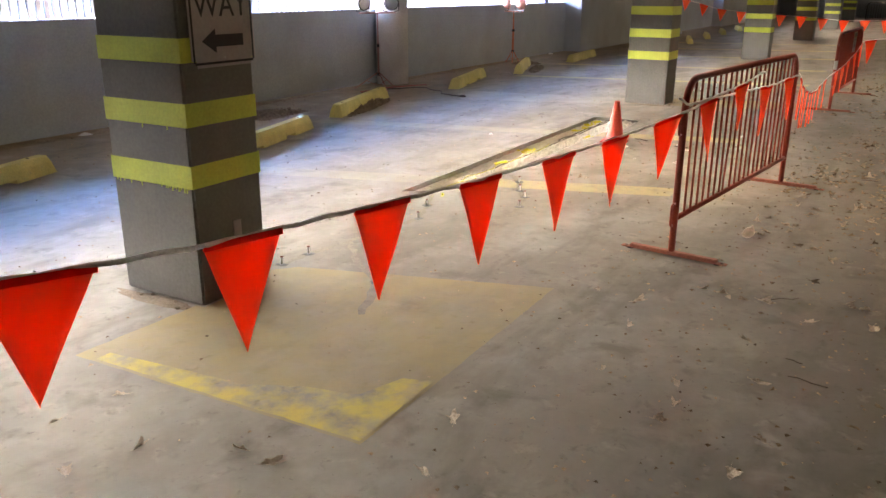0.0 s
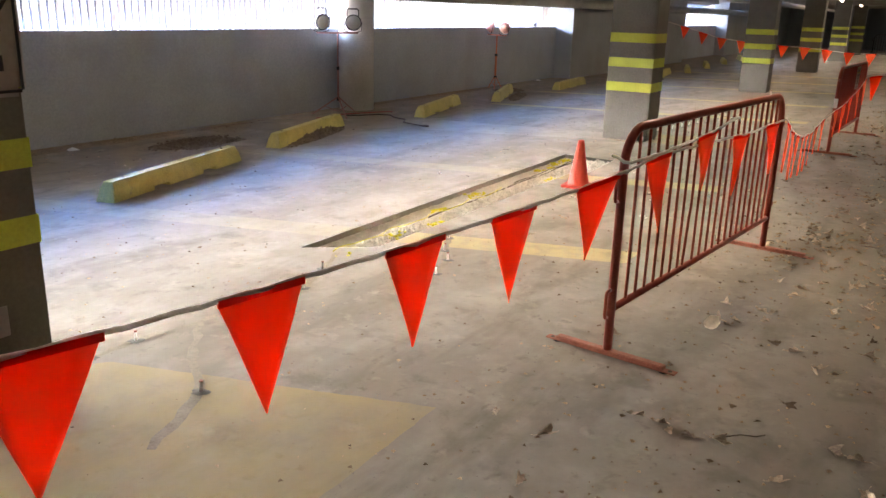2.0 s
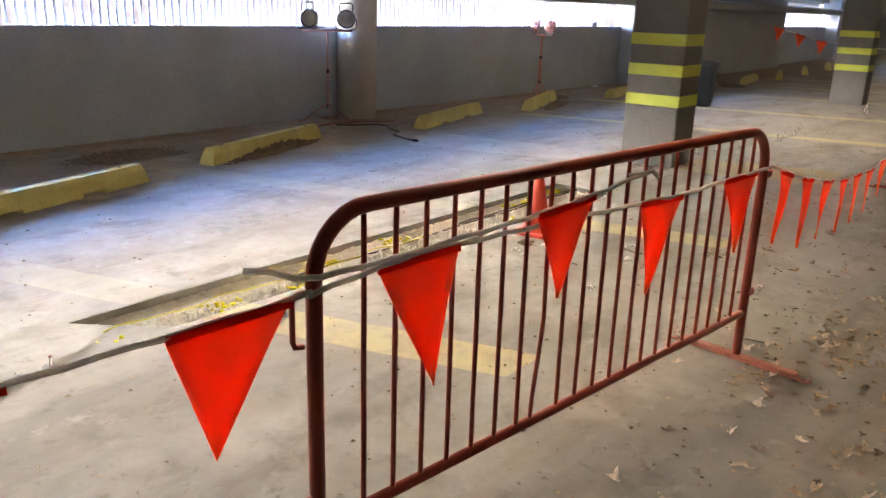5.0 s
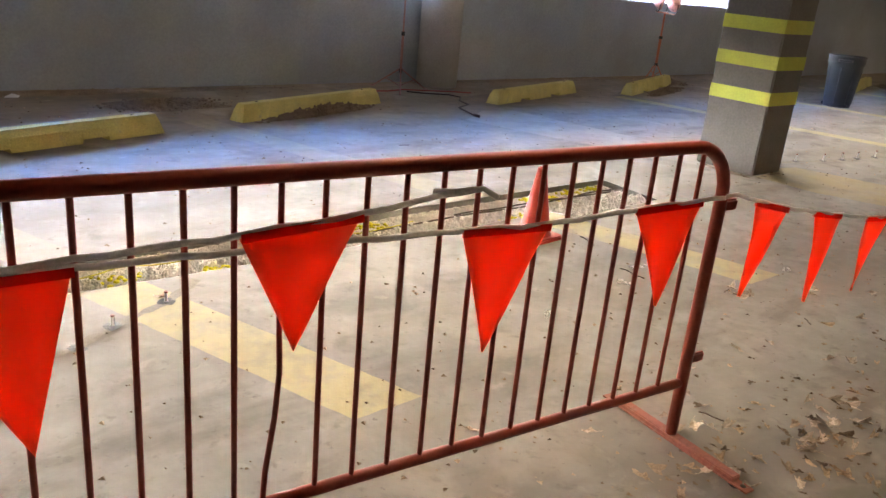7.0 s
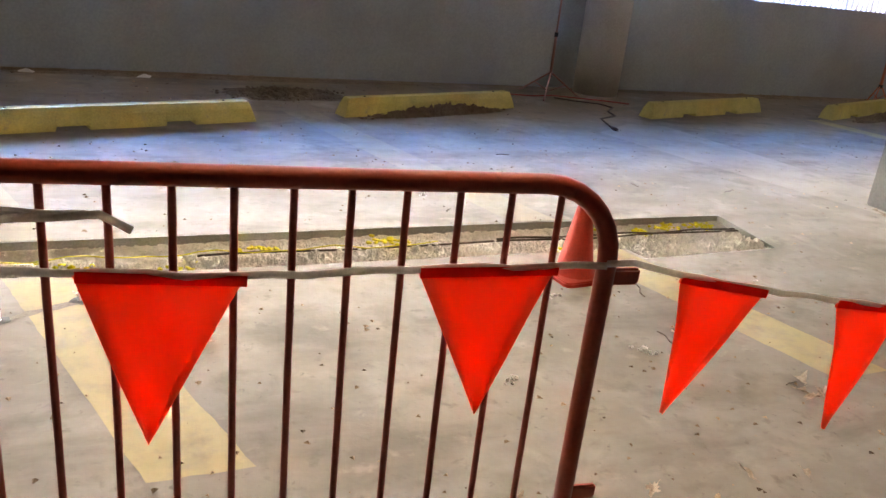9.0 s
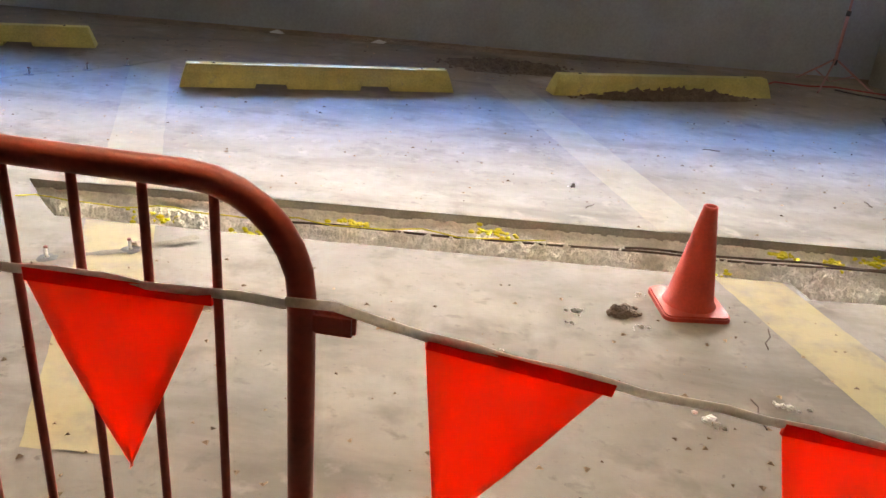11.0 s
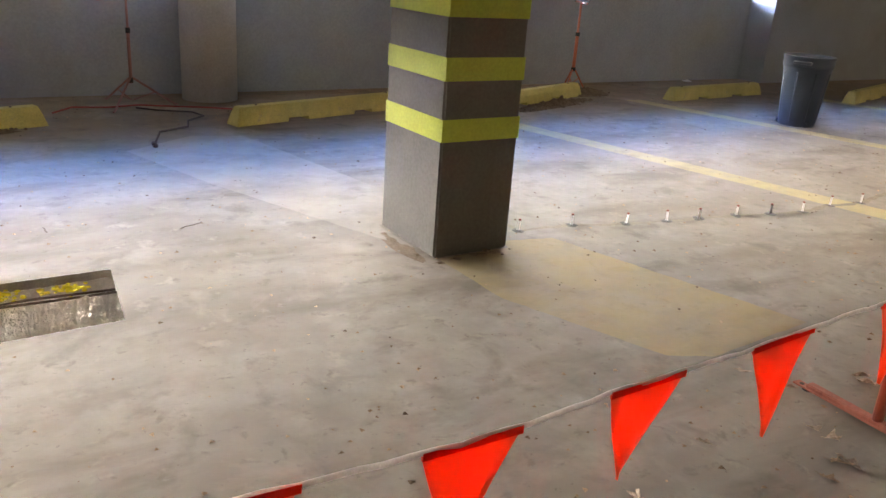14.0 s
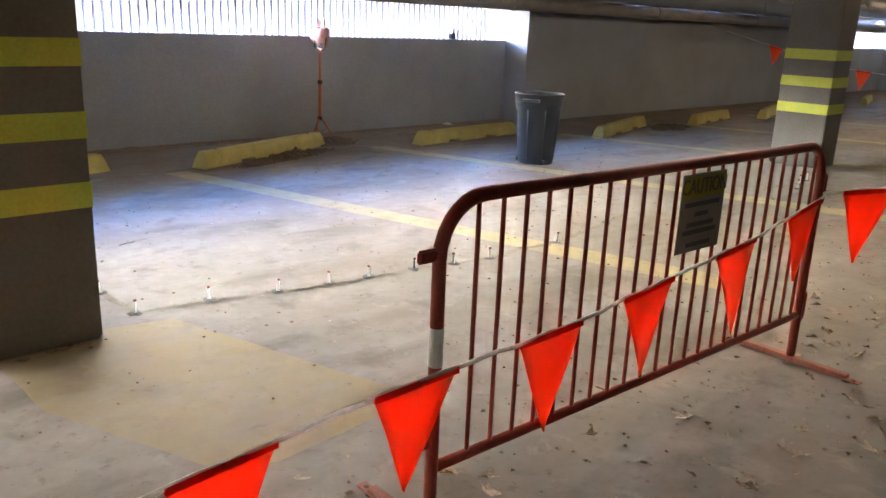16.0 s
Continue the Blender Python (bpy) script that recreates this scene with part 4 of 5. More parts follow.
bunting("string of red-orange pennant flags across to the third barrier", L5, [(s, 0.13, 0.36) for s in (0.15, 0.72, 1.28, 1.9, 2.5, 3.1)], 35, False)
L6 = [(28.0, 8.88, 1.6), (28.0, 7.7, 1.30), (28.0, 6.7, 1.02), (28.0, 5.8, 0.93), (28.0, 5.0, 0.88), (28.0, 4.0, 0.83), (28.0, 3.0, 0.74), (27.5, 1.5, 0.78), (27.0, -0.2, 0.9)]
bunting("far string of red-orange pennant flags across the bays", L6, [(1.0 + 0.61 * i, 0.13, 0.36) for i in range(15)], 36, False)
# ---- traffic cone ----
cone = thing("traffic_cone", "faded orange-red rubber traffic cone beside the trench", "traffic cone", pose(8.75, 3.68, 0, 0, 0, 4))
bm = bmesh.new()
rim = [(sx * 0.105 + 0.035 * math.cos(radians(q + k * 22.5)), sy * 0.105 + 0.035 * math.sin(radians(q + k * 22.5))) for sx, sy, q in ((1, 1, 0), (-1, 1, 90), (-1, -1, 180), (1, -1, 270)) for k in range(5)]
slab(bm, rim, 0.0, 0.024)
bmesh.ops.bevel(bm, geom=[e for e in bm.edges if min(v.co.z for v in e.verts) > 0.02], offset=0.007, segments=2, affect="EDGES")
part("base", bm, M_cone, cone)
bm = bmesh.new()
lathe(bm, [(0.112, 0.026), (0.104, 0.036), (0.098, 0.05), (0.030, 0.44), (0.029, 0.455), (0.023, 0.457), (0.021, 0.44), (0.022, 0.40)], 28, closed=False)
part("body", bm, M_cone, cone, smooth=True)

# ---- rubbish bin ----
can = thing("rubbish_bin", "dark grey plastic rubbish bin with moulded handles", "rubbish bin", pose(18.42, 6.2, 0))
bm = bmesh.new()
lathe(bm, [(0.20, 0.0), (0.205, 0.03), (0.215, 0.10), (0.262, 0.66), (0.272, 0.665), (0.278, 0.70), (0.278, 0.78), (0.285, 0.785), (0.285, 0.80), (0.268, 0.80), (0.262, 0.74), (0.205, 0.05)], 36, closed=False)
bmesh.ops.holes_fill(bm, edges=[e for e in bm.edges if e.is_boundary])
part("body", bm, M_bin, can, smooth=True)
bm = bmesh.new()
for a in range(8):
    c, s = math.cos(a * math.pi / 4 + 0.2), math.sin(a * math.pi / 4 + 0.2)
    tube(bm, [(0.207 * c, 0.207 * s, 0.06), (0.258 * c, 0.258 * s, 0.62)], 0.008, 6)
part("rib", bm, M_bin, can, smooth=True)
for a in (200, 20):
    bm = bmesh.new()
    c, s = math.cos(radians(a)), math.sin(radians(a))
    tube(bm, [(0.27 * c - 0.09 * s, 0.27 * s + 0.09 * c, 0.73), (0.325 * c - 0.08 * s, 0.325 * s + 0.08 * c, 0.735), (0.335 * c, 0.335 * s, 0.735), (0.325 * c + 0.08 * s, 0.325 * s - 0.08 * c, 0.735), (0.27 * c + 0.09 * s, 0.27 * s - 0.09 * c, 0.73)], 0.018, 8)
    part("handle", bm, M_bin, can, smooth=True)
for a in (250, 110):
    bm = bmesh.new()
    c, s = math.cos(radians(a)), math.sin(radians(a))
    box(bm, 0.195 * c - 0.05, 0.195 * c + 0.05, 0.195 * s - 0.02, 0.195 * s + 0.02, 0.0, 0.06, 0.01)
    part("foot_grip", bm, M_bin, can)

# ---- work lamps on stands ----
def work_lamp(x, y, top, turn, label, shell=M_lampblack, stand=M_lampred, spread=1.0, thick=1.0):
    w = thing("work_lamp", label, "work lamp", pose(x, y, 0, 0, 0, turn), "twin work lamps")
    bm = bmesh.new()
    tube(bm, [(0, 0, 0.22), (0, 0, 0.75)], 0.016 * thick, 10)
    part("lower_pole", bm, stand, w, smooth=True)
    bm = bmesh.new()
    tube(bm, [(0, 0, 0.7), (0, 0, top - 0.14)], 0.011 * thick, 10)
    part("upper_pole", bm, stand, w, smooth=True)
    for z in (0.72, 0.25):
        bm = bmesh.new()
        lathe(bm, [(0.022 * thick, z - 0.025), (0.022 * thick, z + 0.025)], 12)
        part("collar", bm, M_lampblack, w, "black clamping collar")
    for k in range(3):
        c, s = spread * math.cos(2.094 * k + 0.4), spread * math.sin(2.094 * k + 0.4)
        bm = bmesh.new()
        tube(bm, [(0.02 * c, 0.02 * s, 0.27), (0.40 * c, 0.40 * s, 0.012), (0.43 * c, 0.43 * s, 0.010)], 0.010, 8)
        part("leg", bm, stand, w, smooth=True)
        bm = bmesh.new()
        tube(bm, [(0.015 * c, 0.015 * s, 0.06), (0.22 * c, 0.22 * s, 0.135)], 0.006, 6)
        part("brace", bm, stand, w, smooth=True)
    bm = bmesh.new()
    tube(bm, [(-0.34, 0, top - 0.13), (0.34, 0, top - 0.13)], 0.013, 8)
    part("crossbar", bm, stand, w, smooth=True)
    for x, a in ((-0.26, 12), (0.26, -16)):
        h = new("head")
        h.parent = w
        h.matrix_basis = pose(x, 0, top + 0.03, 8, 0, a)
        bm = bmesh.new()
        lathe(bm, [(0.05, -0.085), (0.085, -0.05), (0.115, 0.0), (0.122, 0.03), (0.122, 0.045), (0.105, 0.045), (0.10, 0.03)], 24)
        for v in bm.verts:
            v.co = Vector((v.co.x * 1.05, -v.co.z, v.co.y))
        part("housing", bm, shell, h, smooth=True)
        bm = bmesh.new()
        lathe(bm, [(0.0, 0.034), (0.104, 0.034), (0.104, 0.038), (0.0, 0.042)], 24, closed=False)
        for v in bm.verts:
            v.co = Vector((v.co.x * 1.05, -v.co.z, v.co.y))
        part("lens", bm, M_glass, h, "unlit glass lens", smooth=True)
        bm = bmesh.new()
        tube(bm, [(-0.09, 0.03, 0.09), (-0.09, 0.03, 0.17), (-0.07, 0.03, 0.195), (0.07, 0.03, 0.195), (0.09, 0.03, 0.17), (0.09, 0.03, 0.09)], 0.010, 8)
        part("handle", bm, shell, h, smooth=True)
        bm = bmesh.new()
        tube(bm, [(-0.135, 0, 0.0), (-0.135, 0, -0.13), (0.0, 0, -0.165), (0.135, 0, -0.13), (0.135, 0, 0.0)], 0.008, 8)
        part("yoke", bm, M_lampblack, h, smooth=True)
    return w


work_lamp(11.45, 8.76, 1.38, -28, "twin-headed work lamp on a red tripod stand beside the round column")
work_lamp(17.38, 9.05, 1.27, 62, "pinkish twin-headed work lamp on an orange tripod stand by the parapet", M_lamppink, M_lamporange, 0.42, 1.45)
cable = thing("power_cable", "black and red power cable lying loose on the floor", "cable")
bm = bmesh.new()
tube(bm, [(11.45, 8.6, 0.01), (11.62, 8.45, 0.008), (11.9, 8.3, 0.008), (11.95, 8.1, 0.008), (11.75, 7.9, 0.008), (11.68, 7.65, 0.008), (11.4, 7.5, 0.008), (11.3, 7.2, 0.008), (11.24, 7.02, 0.008)], 0.009, 8)
part("cord", bm, M_cable, cable, smooth=True)
bm = bmesh.new()
tube(bm, [(11.24, 7.05, 0.016), (11.235, 6.96, 0.016)], 0.018, 10)
part("plug", bm, M_cable, cable, "black cable plug", smooth=True)
bm = bmesh.new()
tube(bm, [(10.7, 8.5, 0.008), (10.9, 8.75, 0.008), (11.2, 8.68, 0.008), (11.5, 8.75, 0.008), (11.8, 8.62, 0.008), (12.1, 8.5, 0.008), (12.35, 8.35, 0.008)], 0.008, 8)
part("cord", bm, M_cablered, cable, "red cord", smooth=True)

# small dark object left on the parapet, unidentified: a box with thin posts
clamp = thing("clamp", "small black unidentified object standing on the concrete parapet", "tool", pose(20.2, 9.45, SILL))
bm = bmesh.new()
box(bm, -0.07, 0.03, -0.03, 0.03, 0.0, 0.09, 0.01)
part("body", bm, M_lampblack, clamp)
for x, h in ((-0.09, 0.07), (0.0, 0.15), (0.09, 0.14)):
    bm = bmesh.new()
    tube(bm, [(x, 0, 0.0), (x, 0, h * 0.7), (x + 0.006, 0, h)], 0.014, 8)
    part("prong", bm, M_lampblack, clamp, smooth=True)

# ---- injection ports along the sealed cracks ----
PORT = {}
bm = bmesh.new()
rough_disc(bm, 0, 0, 0.001, 0.046, 14, 0.4, random.Random(2), 0.012)
PORT["base"] = (bm, M_sealdark)
bm = bmesh.new()
lathe(bm, [(0.013, 0.008), (0.008, 0.02), (0.0075, 0.085), (0.010, 0.086), (0.010, 0.094), (0.007, 0.1)], 10)
PORT["stem"] = (bm, M_port)
bm = bmesh.new()
lathe(bm, [(0.0105, 0.088), (0.0105, 0.095), (0.008, 0.1015)], 10)
PORT["tip"] = (bm, M_portred)
CRACKS = [[(3.42, 4.3), (3.59, 4.09), (3.84, 4.08), (4.2, 4.02), (4.55, 3.96), (4.91, 3.91), (5.26, 4.05), (5.6, 4.2)],
          [(3.2, 3.2), (3.63, 3.4), (3.9, 3.75), (4.2, 4.02)],
          [(5.3, 3.35), (5.6, 3.4), (5.9, 3.49), (6.08, 3.62), (6.37, 3.76), (6.6, 3.95)],
          [(4.3, 6.2), (4.53, 6.55), (4.84, 6.84), (5.05, 7.1), (5.3, 7.5)],
          [(12.55, 4.7), (12.73, 4.62), (12.745, 4.21), (13.15, 4.17), (13.52, 4.06), (13.84, 4.0), (14.11, 3.96), (14.44, 3.91), (14.73, 3.84), (15.02, 3.78), (15.4, 3.81), (15.73, 3.76), (16.2, 3.85), (16.57, 3.91), (17.0, 4.0)]]
kinds = {}
for key, (b, m) in PORT.items():
    me = bpy.data.meshes.new(key)
    b.to_mesh(me)
    b.free()
    me.materials.append(m)
    kinds[key] = me
rnd = random.Random(8)
skip = {(4.2, 4.02), (5.6, 4.2), (3.42, 4.3), (3.2, 3.2), (3.9, 3.75), (5.3, 3.35), (6.6, 3.95), (4.3, 6.2), (5.3, 7.5), (12.55, 4.7), (17.0, 4.0), (16.2, 3.85)}
for c in CRACKS:
    bm = bmesh.new()
    pts = []
    for p, q in zip(c, c[1:]):
        for k in range(6):
            pts.append((p[0] + (q[0] - p[0]) * k / 6 + rnd.uniform(-0.012, 0.012), p[1] + (q[1] - p[1]) * k / 6 + rnd.uniform(-0.012, 0.012)))
    pts.append(c[-1])
    left, right = [], []
    for i, (x, y) in enumerate(pts):
        a, b = pts[max(i - 1, 0)], pts[min(i + 1, len(pts) - 1)]
        d = Vector((b[0] - a[0], b[1] - a[1])).normalized()
        w = rnd.uniform(0.012, 0.03)
        left.append(bm.verts.new((x - d.y * w, y + d.x * w, 0.0055)))
        right.append(bm.verts.new((x + d.y * w, y - d.x * w, 0.0055)))
    for i in range(len(pts) - 1):
        bm.faces.new((left[i], right[i], right[i + 1], left[i + 1]))
    structure("floor_sealant", bm, M_seal, "grey sealant smeared over a crack in the floor")
    for x, y in c:
        if (x, y) in skip:
            continue
        pt = thing("injection_port", "white plastic injection port stuck over a sealed crack", "injection port", pose(x, y, 0.0058, rnd.uniform(-6, 6), rnd.uniform(-6, 6), rnd.uniform(0, 360)) @ Matrix.Diagonal((0.85, 0.85, 0.78 if x > 10 else 0.55, 1)), "injection ports along the cracks")
        for key, me in kinds.items():
            shared(key, me, pt, Matrix())

# far ports beside the third column
for x, y in ((19.6, 3.6), (19.9, 3.7), (20.2, 3.75), (20.6, 3.8), (20.9, 3.85)):
    pt = thing("injection_port", "white plastic injection port stuck over a sealed crack", "injection port", pose(x, y, 0.001, 0, 0, 0), "injection ports along the cracks")
    for key, me in kinds.items():
        shared(key, me, pt, Matrix())

# ---- leaves, chips and grit ----
LEAVES = []
rnd = random.Random(41)
for v in range(7):
    me = bpy.data.meshes.new("dry_leaf")
    bm = bmesh.new()
    lob = rnd.randint(3, 4)
    out = []
    n = 22
    for k in range(n):
        a = 2 * math.pi * k / n
        r = 0.028 + 0.030 * max(0, math.cos(a)) ** 0.5 if math.cos(a) > 0 else 0.024
        r *= 1 + 0.3 * math.cos(a * (2 * lob - 1) + v)
        out.append((r * 1.45 * math.cos(a), r * math.sin(a)))
    curl, tw = rnd.uniform(6, 16), rnd.uniform(-10, 10)
    c = bm.verts.new((0, 0, 0.002))
    ring = [bm.verts.new((x, y, 0.004 + curl * y * y + tw * x * y + 0.007 * math.sin(60 * x + v) + rnd.uniform(0, 0.008))) for x, y in out]
    for k in range(n):
        bm.faces.new((c, ring[k], ring[(k + 1) % n]))
    tube(bm, [(-0.03, 0, 0.004), (-0.06, 0.004, 0.008), (-0.075, 0.01, 0.012)], 0.0012, 4)
    bm.to_mesh(me)
    bm.free()
    me.materials.append(M_leaf)
    LEAVES.append(me)


def leaf(x, y, s=1.0, label="curled dry brown oak leaf lying on the floor"):
    ob = new("dry_leaf", rnd.choice(LEAVES))
    k = s * rnd.uniform(0.75, 1.25)
    ob.matrix_basis = pose(x, y, 0.0, rnd.uniform(-8, 8), rnd.uniform(-8, 8), rnd.uniform(0, 360)) @ Matrix.Diagonal((k, k * rnd.uniform(0.55, 0.95), k * 1.0, 1))
    lo = min((ob.matrix_basis @ vv.co).z for vv in ob.data.vertices)
    ob.location.z -= lo - 0.002
    tagged(ob, label, "leaf", "dry leaves on the floor")


# leaves lying singly along the lane, stretch by stretch
for spots in (
        ((4.45, 1.58), (3.88, 1.37), (3.76, 1.93), (3.08, 1.52), (3.26, 1.56), (2.5, 2.25), (1.74, 3.18), (1.9, 2.68), (1.98, 3.56), (1.7, 3.6), (1.49, 3.26), (2.13, 2.16), (1.92, 2.83), (2.7, 1.22), (2.92, 1.56), (2.96, 1.15), (3.26, 1.89), (3.46, 1.26), (4.29, 1.15), (4.46, 1.4), (4.45, 1.48), (4.48, 1.75), (4.49, 1.64), (4.64, 1.0), (4.38, 0.85), (4.17, 2.24), (4.13, 2.0), (4.94, 2.31)),
        ((5.84, 1.68), (5.78, 1.62), (5.9, 1.6), (5.43, 1.05), (6.83, 3.37), (7.6, 1.85), (7.7, 1.7), (7.5, 1.5), (5.45, 1.13), (6.13, 1.7), (5.3, 2.09), (6.28, 1.64), (6.61, 1.7), (6.52, 1.4), (6.88, 1.28), (6.15, 1.44), (6.11, 1.49), (6.36, 1.16), (5.61, 1.25), (6.77, 1.51), (7.06, 1.52), (7.57, 1.76), (7.66, 1.75), (7.27, 1.93), (7.58, 2.08), (6.88, 2.19), (6.82, 3.3), (6.38, 3.81)),
        ((8.44, 2.02), (8.07, 2.05), (9.14, 2.47), (9.16, 2.37), (9.6, 2.23), (8.77, 1.73), (8.36, 1.54), (8.0, 1.4), (8.2, 1.45), (7.93, 1.44), (8.24, 1.53), (8.25, 1.59), (8.39, 1.48), (8.1, 1.5), (9.43, 1.89), (9.92, 2.01), (9.1, 2.36), (9.08, 2.44), (9.52, 2.2), (8.65, 1.97), (7.85, 1.91), (11.94, 2.05)),
        ((14.1, 1.36), (14.79, 1.34), (16.0, 2.0), (12.98, 2.08), (13.01, 1.95), (15.1, 1.83), (15.2, 1.7), (15.3, 1.62), (15.94, 1.62), (16.34, 1.78), (13.72, 1.33), (14.04, 1.32), (14.06, 1.26), (13.67, 1.28), (12.96, 1.89), (12.94, 2.03), (12.6, 2.16), (14.7, 1.3), (15.13, 1.64), (14.96, 1.5), (14.88, 1.68), (15.87, 1.58), (15.89, 1.95), (12.51, 2.36), (13.54, 1.89), (12.39, 1.94), (12.38, 1.86), (12.3, 1.72), (13.07, 1.62), (13.2, 1.5), (12.92, 1.45)),
):
    for x, y in spots:
        leaf(x, y, 0.55)
HEAPS = [(6.6, 1.0), (7.2, 0.9), (6.0, 0.5), (7.4, 0.3), (7.6, 1.55), (8.1, 1.35), (8.35, 1.1), (8.6, 0.75), (7.9, 0.6), (9.0, 1.3), (9.4, 0.6), (10.0, 1.1), (15.3, 1.55), (15.9, 1.35), (16.4, 1.1), (14.6, 1.2), (12.6, 1.1), (11.2, 0.9), (13.4, 0.7), (17.2, 0.3), (6.3, 0.8), (6.9, 0.4), (5.6, 0.2), (18.5, 1.2)]
for i in range(170):
    if i < 110:
        hx, hy = HEAPS[i % len(HEAPS)]
        x, y = rnd.gauss(hx, 0.22), rnd.gauss(hy, 0.13)
    else:
        x, y = rnd.uniform(4.2, 13) if i < 150 else rnd.uniform(13, 24), rnd.gauss(0.6, 0.7)
    if y < 1.6 or x > 7.5 and y < 2.0:
        leaf(x, y, 0.6)
bm = bmesh.new()
rows = []
for i in range(7):
    u = i / 6
    w = 0.055 * math.sin(math.pi * (0.08 + 0.84 * u)) ** 0.8
    rows.append([bm.verts.new((-0.075 + 0.15 * u, w * k, 0.004 + 0.024 * k * k * (0.4 + u) + 0.02 * u * u)) for k in (-1, -0.5, 0, 0.5, 1)])
for a, b in zip(rows, rows[1:]):
    for k in range(4):
        bm.faces.new((a[k], a[k + 1], b[k + 1], b[k]))
bmesh.ops.solidify(bm, geom=bm.faces[:], thickness=0.001)
litter = bmesh.new()
for i in range(1300):
    hx, hy = HEAPS[i % len(HEAPS)]
    x, y = (rnd.gauss(hx, 0.3), rnd.gauss(hy, 0.2)) if i % 3 else (rnd.uniform(3.2, 18), rnd.gauss(0.4, 0.75))
    if y > (1.7 if x < 8 else 2.0):
        continue
    src = rnd.choice(LEAVES)
    k = rnd.choice((rnd.uniform(0.15, 0.4), rnd.uniform(0.25, 0.65)))
    mm = pose(x, y, 0.002, 0, 0, rnd.uniform(0, 360)) @ Matrix.Diagonal((k, k * rnd.uniform(0.4, 1), k * 0.8, 1))
    vs = [litter.verts.new(mm @ v.co) for v in src.vertices]
    for p in src.polygons:
        litter.faces.new([vs[j] for j in p.vertices])
me = bpy.data.meshes.new("leaf_crumbs")
litter.to_mesh(me)
litter.free()
me.materials.append(M_litter)
tagged(new("leaf_crumbs", me), "brown crumbs of broken dry leaves over the lane", "leaf litter", kind="stuff")
big = tagged(part("pale_leaf", bm, M_paleleaf, smooth=True), "pale curled leaf lying among dry leaves", "leaf")
big.matrix_basis = pose(5.72, 1.70, 0.004, 38, -14, 300) @ Matrix.Diagonal((0.55, 0.75, 0.9, 1))
big.location.z -= min((big.matrix_basis @ v.co).z for v in big.data.vertices) - 0.001
bm = bmesh.new()
for i in range(8200):
    if i < 5000:
        x, y = rnd.uniform(1, 26), rnd.gauss(0.7, 0.8)
    elif i < 7400:
        x, y = rnd.uniform(2, 20), rnd.uniform(1.5, 7.0)
    else:
        x, y = rnd.uniform(3, 21), rnd.uniform(7.6, 9.3)
    if 5.4 < x < 10.5 and 3.8 < y < 4.52 or y > 9.3:
        continue
    s = rnd.uniform(0.004, 0.016)
    a = rnd.uniform(0, 6.28)
    pts = [bm.verts.new((x + s * math.cos(a + k * 2.1) * rnd.uniform(0.5, 1.3), y + s * math.sin(a + k * 2.1) * rnd.uniform(0.5, 1.3), 0.001)) for k in range(3)]
    top = bm.verts.new((x, y, 0.001 + s * 0.55))
    bm.faces.new(pts)
    for k in range(3):
        bm.faces.new((pts[k], pts[(k + 1) % 3], top))
tagged(part("floor_grit", bm, M_litter), "leaf crumbs and grit scattered over the floor", "grit", kind="stuff")
# twigs
for i in range(34):
    x, y = (rnd.uniform(3, 20), rnd.gauss(0.9, 0.8)) if i < 24 else (rnd.uniform(6, 16), rnd.uniform(2, 6.5))
    if 5.4 < x < 10.5 and 3.8 < y < 4.52 or y > 7:
        continue
    s = rnd.uniform(0.03, 0.09)
    bm = bmesh.new()
    tube(bm, [(-s, 0, 0.003), (-s * 0.2, s * 0.12, 0.005), (s * 0.5, -s * 0.05, 0.004), (s, s * 0.1, 0.003)], 0.0026, 5)
    tw = tagged(part("twig", bm, M_rust, smooth=True), "short dark dry twig on the floor", "twig", "twigs on the floor")
    tw.matrix_basis = pose(x, y, 0.0005, 0, 0, rnd.uniform(0, 360))
# paper scraps by the wall
for x, y in ((6.9, 8.92), (5.85, 9.0), (19.8, 9.1)):
    bm = bmesh.new()
    rough_disc(bm, 0, 0, 0.0, 0.07, 8, 0.7, rnd, 0.03)
    bmesh.ops.solidify(bm, geom=bm.faces[:], thickness=0.001)
    sc = tagged(part("paper_scrap", bm, M_white), "crumpled white paper scrap in the silt", "litter", "paper scraps by the wall")
    sc.matrix_basis = pose(x, y, 0.03, 0, 0, rnd.uniform(0, 360))
# concrete chips near the trench
rnd = random.Random(77)
crumbs = bmesh.new()
for x, y, r in ((8.27, 3.55, 0.03), (8.51, 3.46, 0.02), (8.23, 3.45, 0.016), (8.62, 2.87, 0.035), (8.92, 2.97, 0.035), (7.93, 2.77, 0.03), (8.56, 3.75, 0.018), (9.8, 3.45, 0.012), (9.8, 2.49, 0.025), (8.43, 5.08, 0.03), (7.95, 3.2, 0.012)):
    ob = tagged(new("concrete_chip", bpy.data.meshes.new("concrete_chip")), "broken chip of pale concrete on the floor", "rubble", "chips beside the trench")
    bm = bmesh.new()
    rock(bm, (0, 0, r * 0.3), r * 0.62, rnd)
    for k in range(6):
        u = rnd.uniform(0.15, 0.42)
        rock(crumbs, (x + rnd.gauss(0, r * 0.9), y + rnd.gauss(0, r * 0.6), r * u * 0.4), r * u, rnd)
    bm.to_mesh(ob.data)
    bm.free()
    ob.data.materials.append(M_rubble)
    ob.matrix_basis = pose(x, y, 0)
tagged(part("chip_crumbs", crumbs, M_rubble), "pale crumbs of broken concrete round the chips", "rubble", kind="stuff")
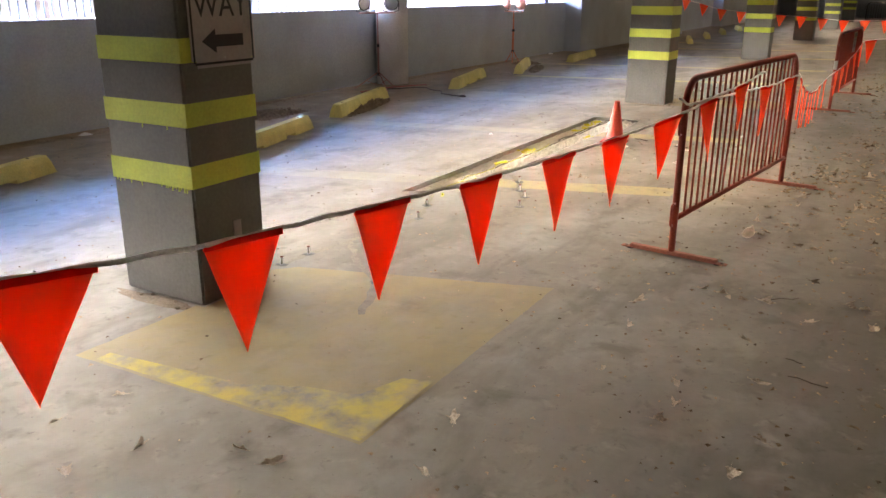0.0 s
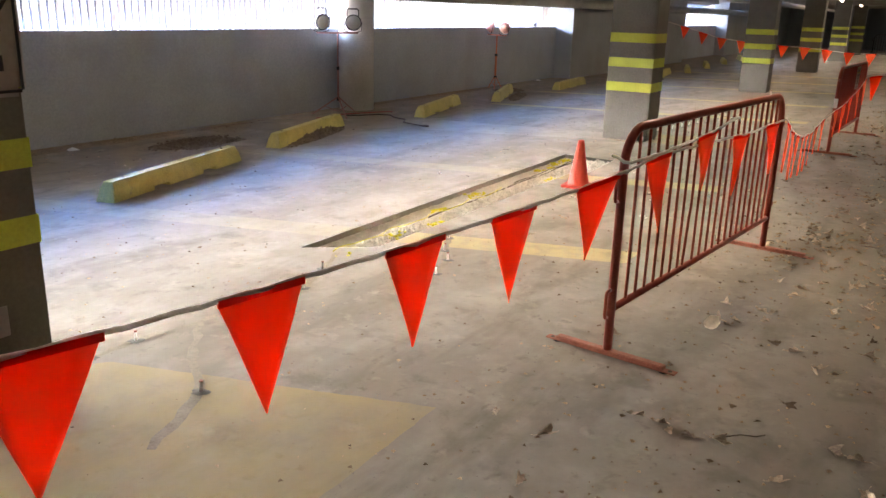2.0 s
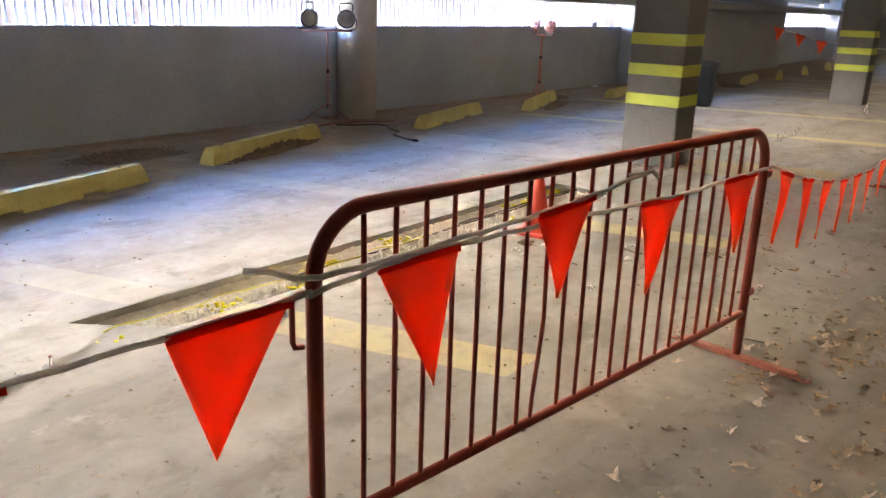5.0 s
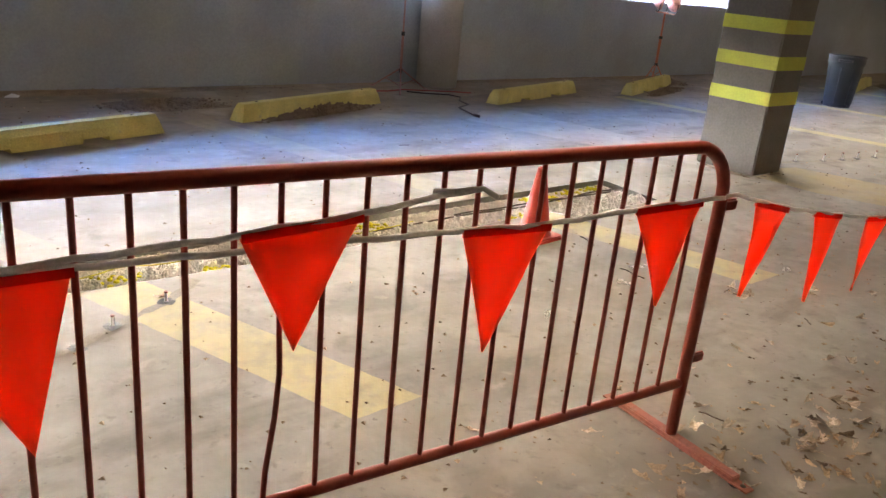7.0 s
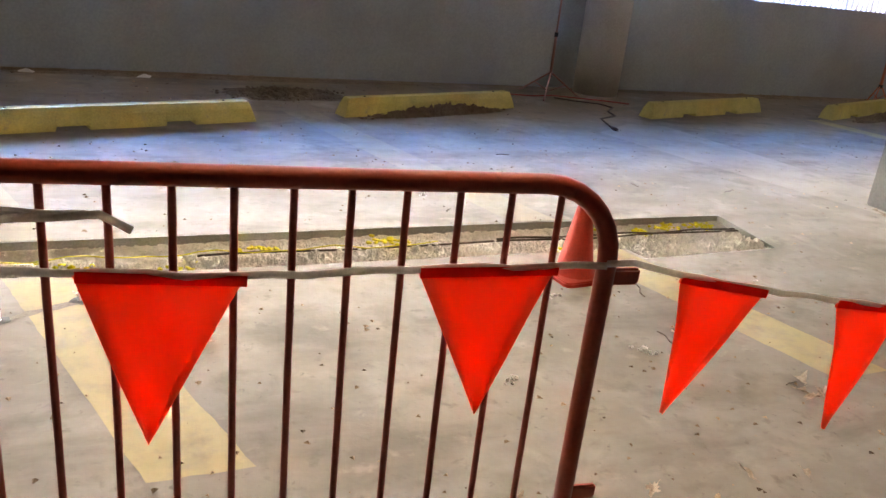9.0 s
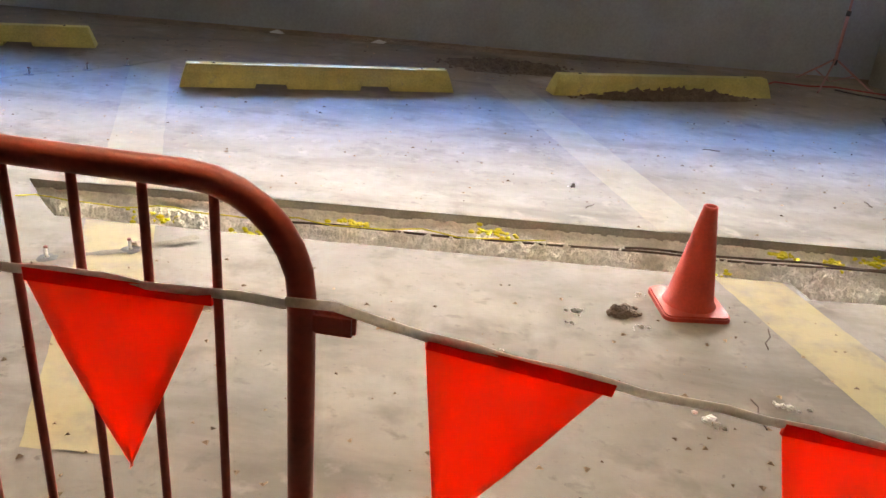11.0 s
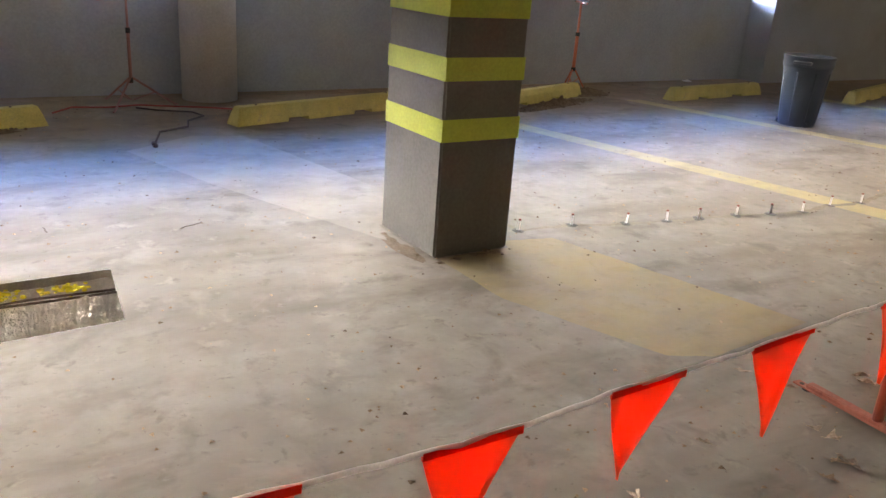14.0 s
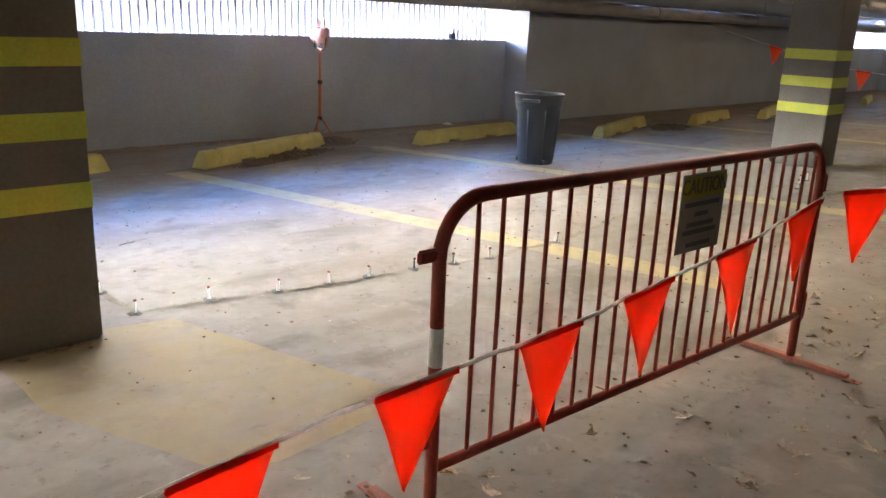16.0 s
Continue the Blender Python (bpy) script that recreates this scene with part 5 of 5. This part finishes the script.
for x, y, rx, ry, a, sd in ((11.93, 4.3, 0.06, 0.34, 0, 31), (12.25, 3.95, 0.3, 0.05, 0, 32), (2.8, 4.3, 0.06, 0.34, 0, 33), (3.4, 4.1, 0.06, 0.12, 0, 34)):
    clump("column_dust", "tan dust gathered at the foot of a column", x, y, rx, ry, 0.006, a, 5, sd, M_silt)
clump("dirt_crumbs", "small heap of dark crumbs by the cone", 8.46, 3.58, 0.07, 0.05, 0.015, 20, 40, 12)

# ---- ceiling services ----
pipe = thing("water_pipe", "thick grey painted water pipe hung under the ceiling", "pipe", kind="structure")
bm = bmesh.new()
tube(bm, [(7.5, 8.35, 1.86), (20, 8.35, 1.855), (45, 8.35, 1.85)], 0.105, 16)
part("run", bm, M_pipe, pipe, smooth=True)
for i in range(9):
    x = 8.6 + 3.9 * i
    bm = bmesh.new()
    lathe(bm, [(0.118, -0.05), (0.118, 0.05)], 16)
    for v in bm.verts:
        v.co = Vector((x + v.co.z, 8.35 + v.co.x, 1.856 + v.co.y))
    part("coupling", bm, M_pipe, pipe)
    bm = bmesh.new()
    tube(bm, [(x + 0.4, 8.35, 1.95), (x + 0.4, 8.35, CEIL)], 0.006, 6)
    part("hanger", bm, M_steel, pipe)
for y, z, x0, r in ((6.3, 2.15, 22.0, 0.05), (5.4, 2.12, 26.0, 0.06)):
    p2 = thing("small_pipe", "grey steel pipe hung under the far ceiling", "pipe", kind="structure")
    bm = bmesh.new()
    tube(bm, [(x0, y, z), (50, y, z)], r, 12)
    part("run", bm, M_pipe, p2, smooth=True)
    for i in range(6):
        bm = bmesh.new()
        tube(bm, [(x0 + 1 + 4 * i, y, z), (x0 + 1 + 4 * i, y, CEIL)], 0.006, 6)
        part("hanger", bm, M_steel, p2)


def strip_light(x, y, k=1.0):
    s = thing("strip_light", "white ceiling strip light with a glowing tube", "ceiling light", pose(x, y, 2.34), "ceiling strip lights")
    bm = bmesh.new()
    box(bm, -0.62 * k, 0.62 * k, -0.07, 0.07, 0.035, 0.09, 0.008)
    part("housing", bm, M_white, s)
    for e in (-0.6 * k, 0.6 * k):
        bm = bmesh.new()
        box(bm, e - 0.012, e + 0.012, -0.02, 0.02, -0.005, 0.04)
        part("socket", bm, M_white, s)
    bm = bmesh.new()
    tube(bm, [(-0.6 * k, 0, 0.012), (0.6 * k, 0, 0.012)], 0.018, 10)
    part("tube", bm, M_tube, s, "glowing warm white tube", smooth=True)
    for e in (-0.45, 0.45):
        bm = bmesh.new()
        tube(bm, [(e, 0, 0.085), (e, 0, CEIL - 2.34)], 0.006, 6)
        part("hanger", bm, M_steel, s)
    return s


for i in range(5):
    strip_light(7.9 + 9.14 * i, 4.05)
    strip_light(7.3 + 9.14 * i, 2.17, 1.35)
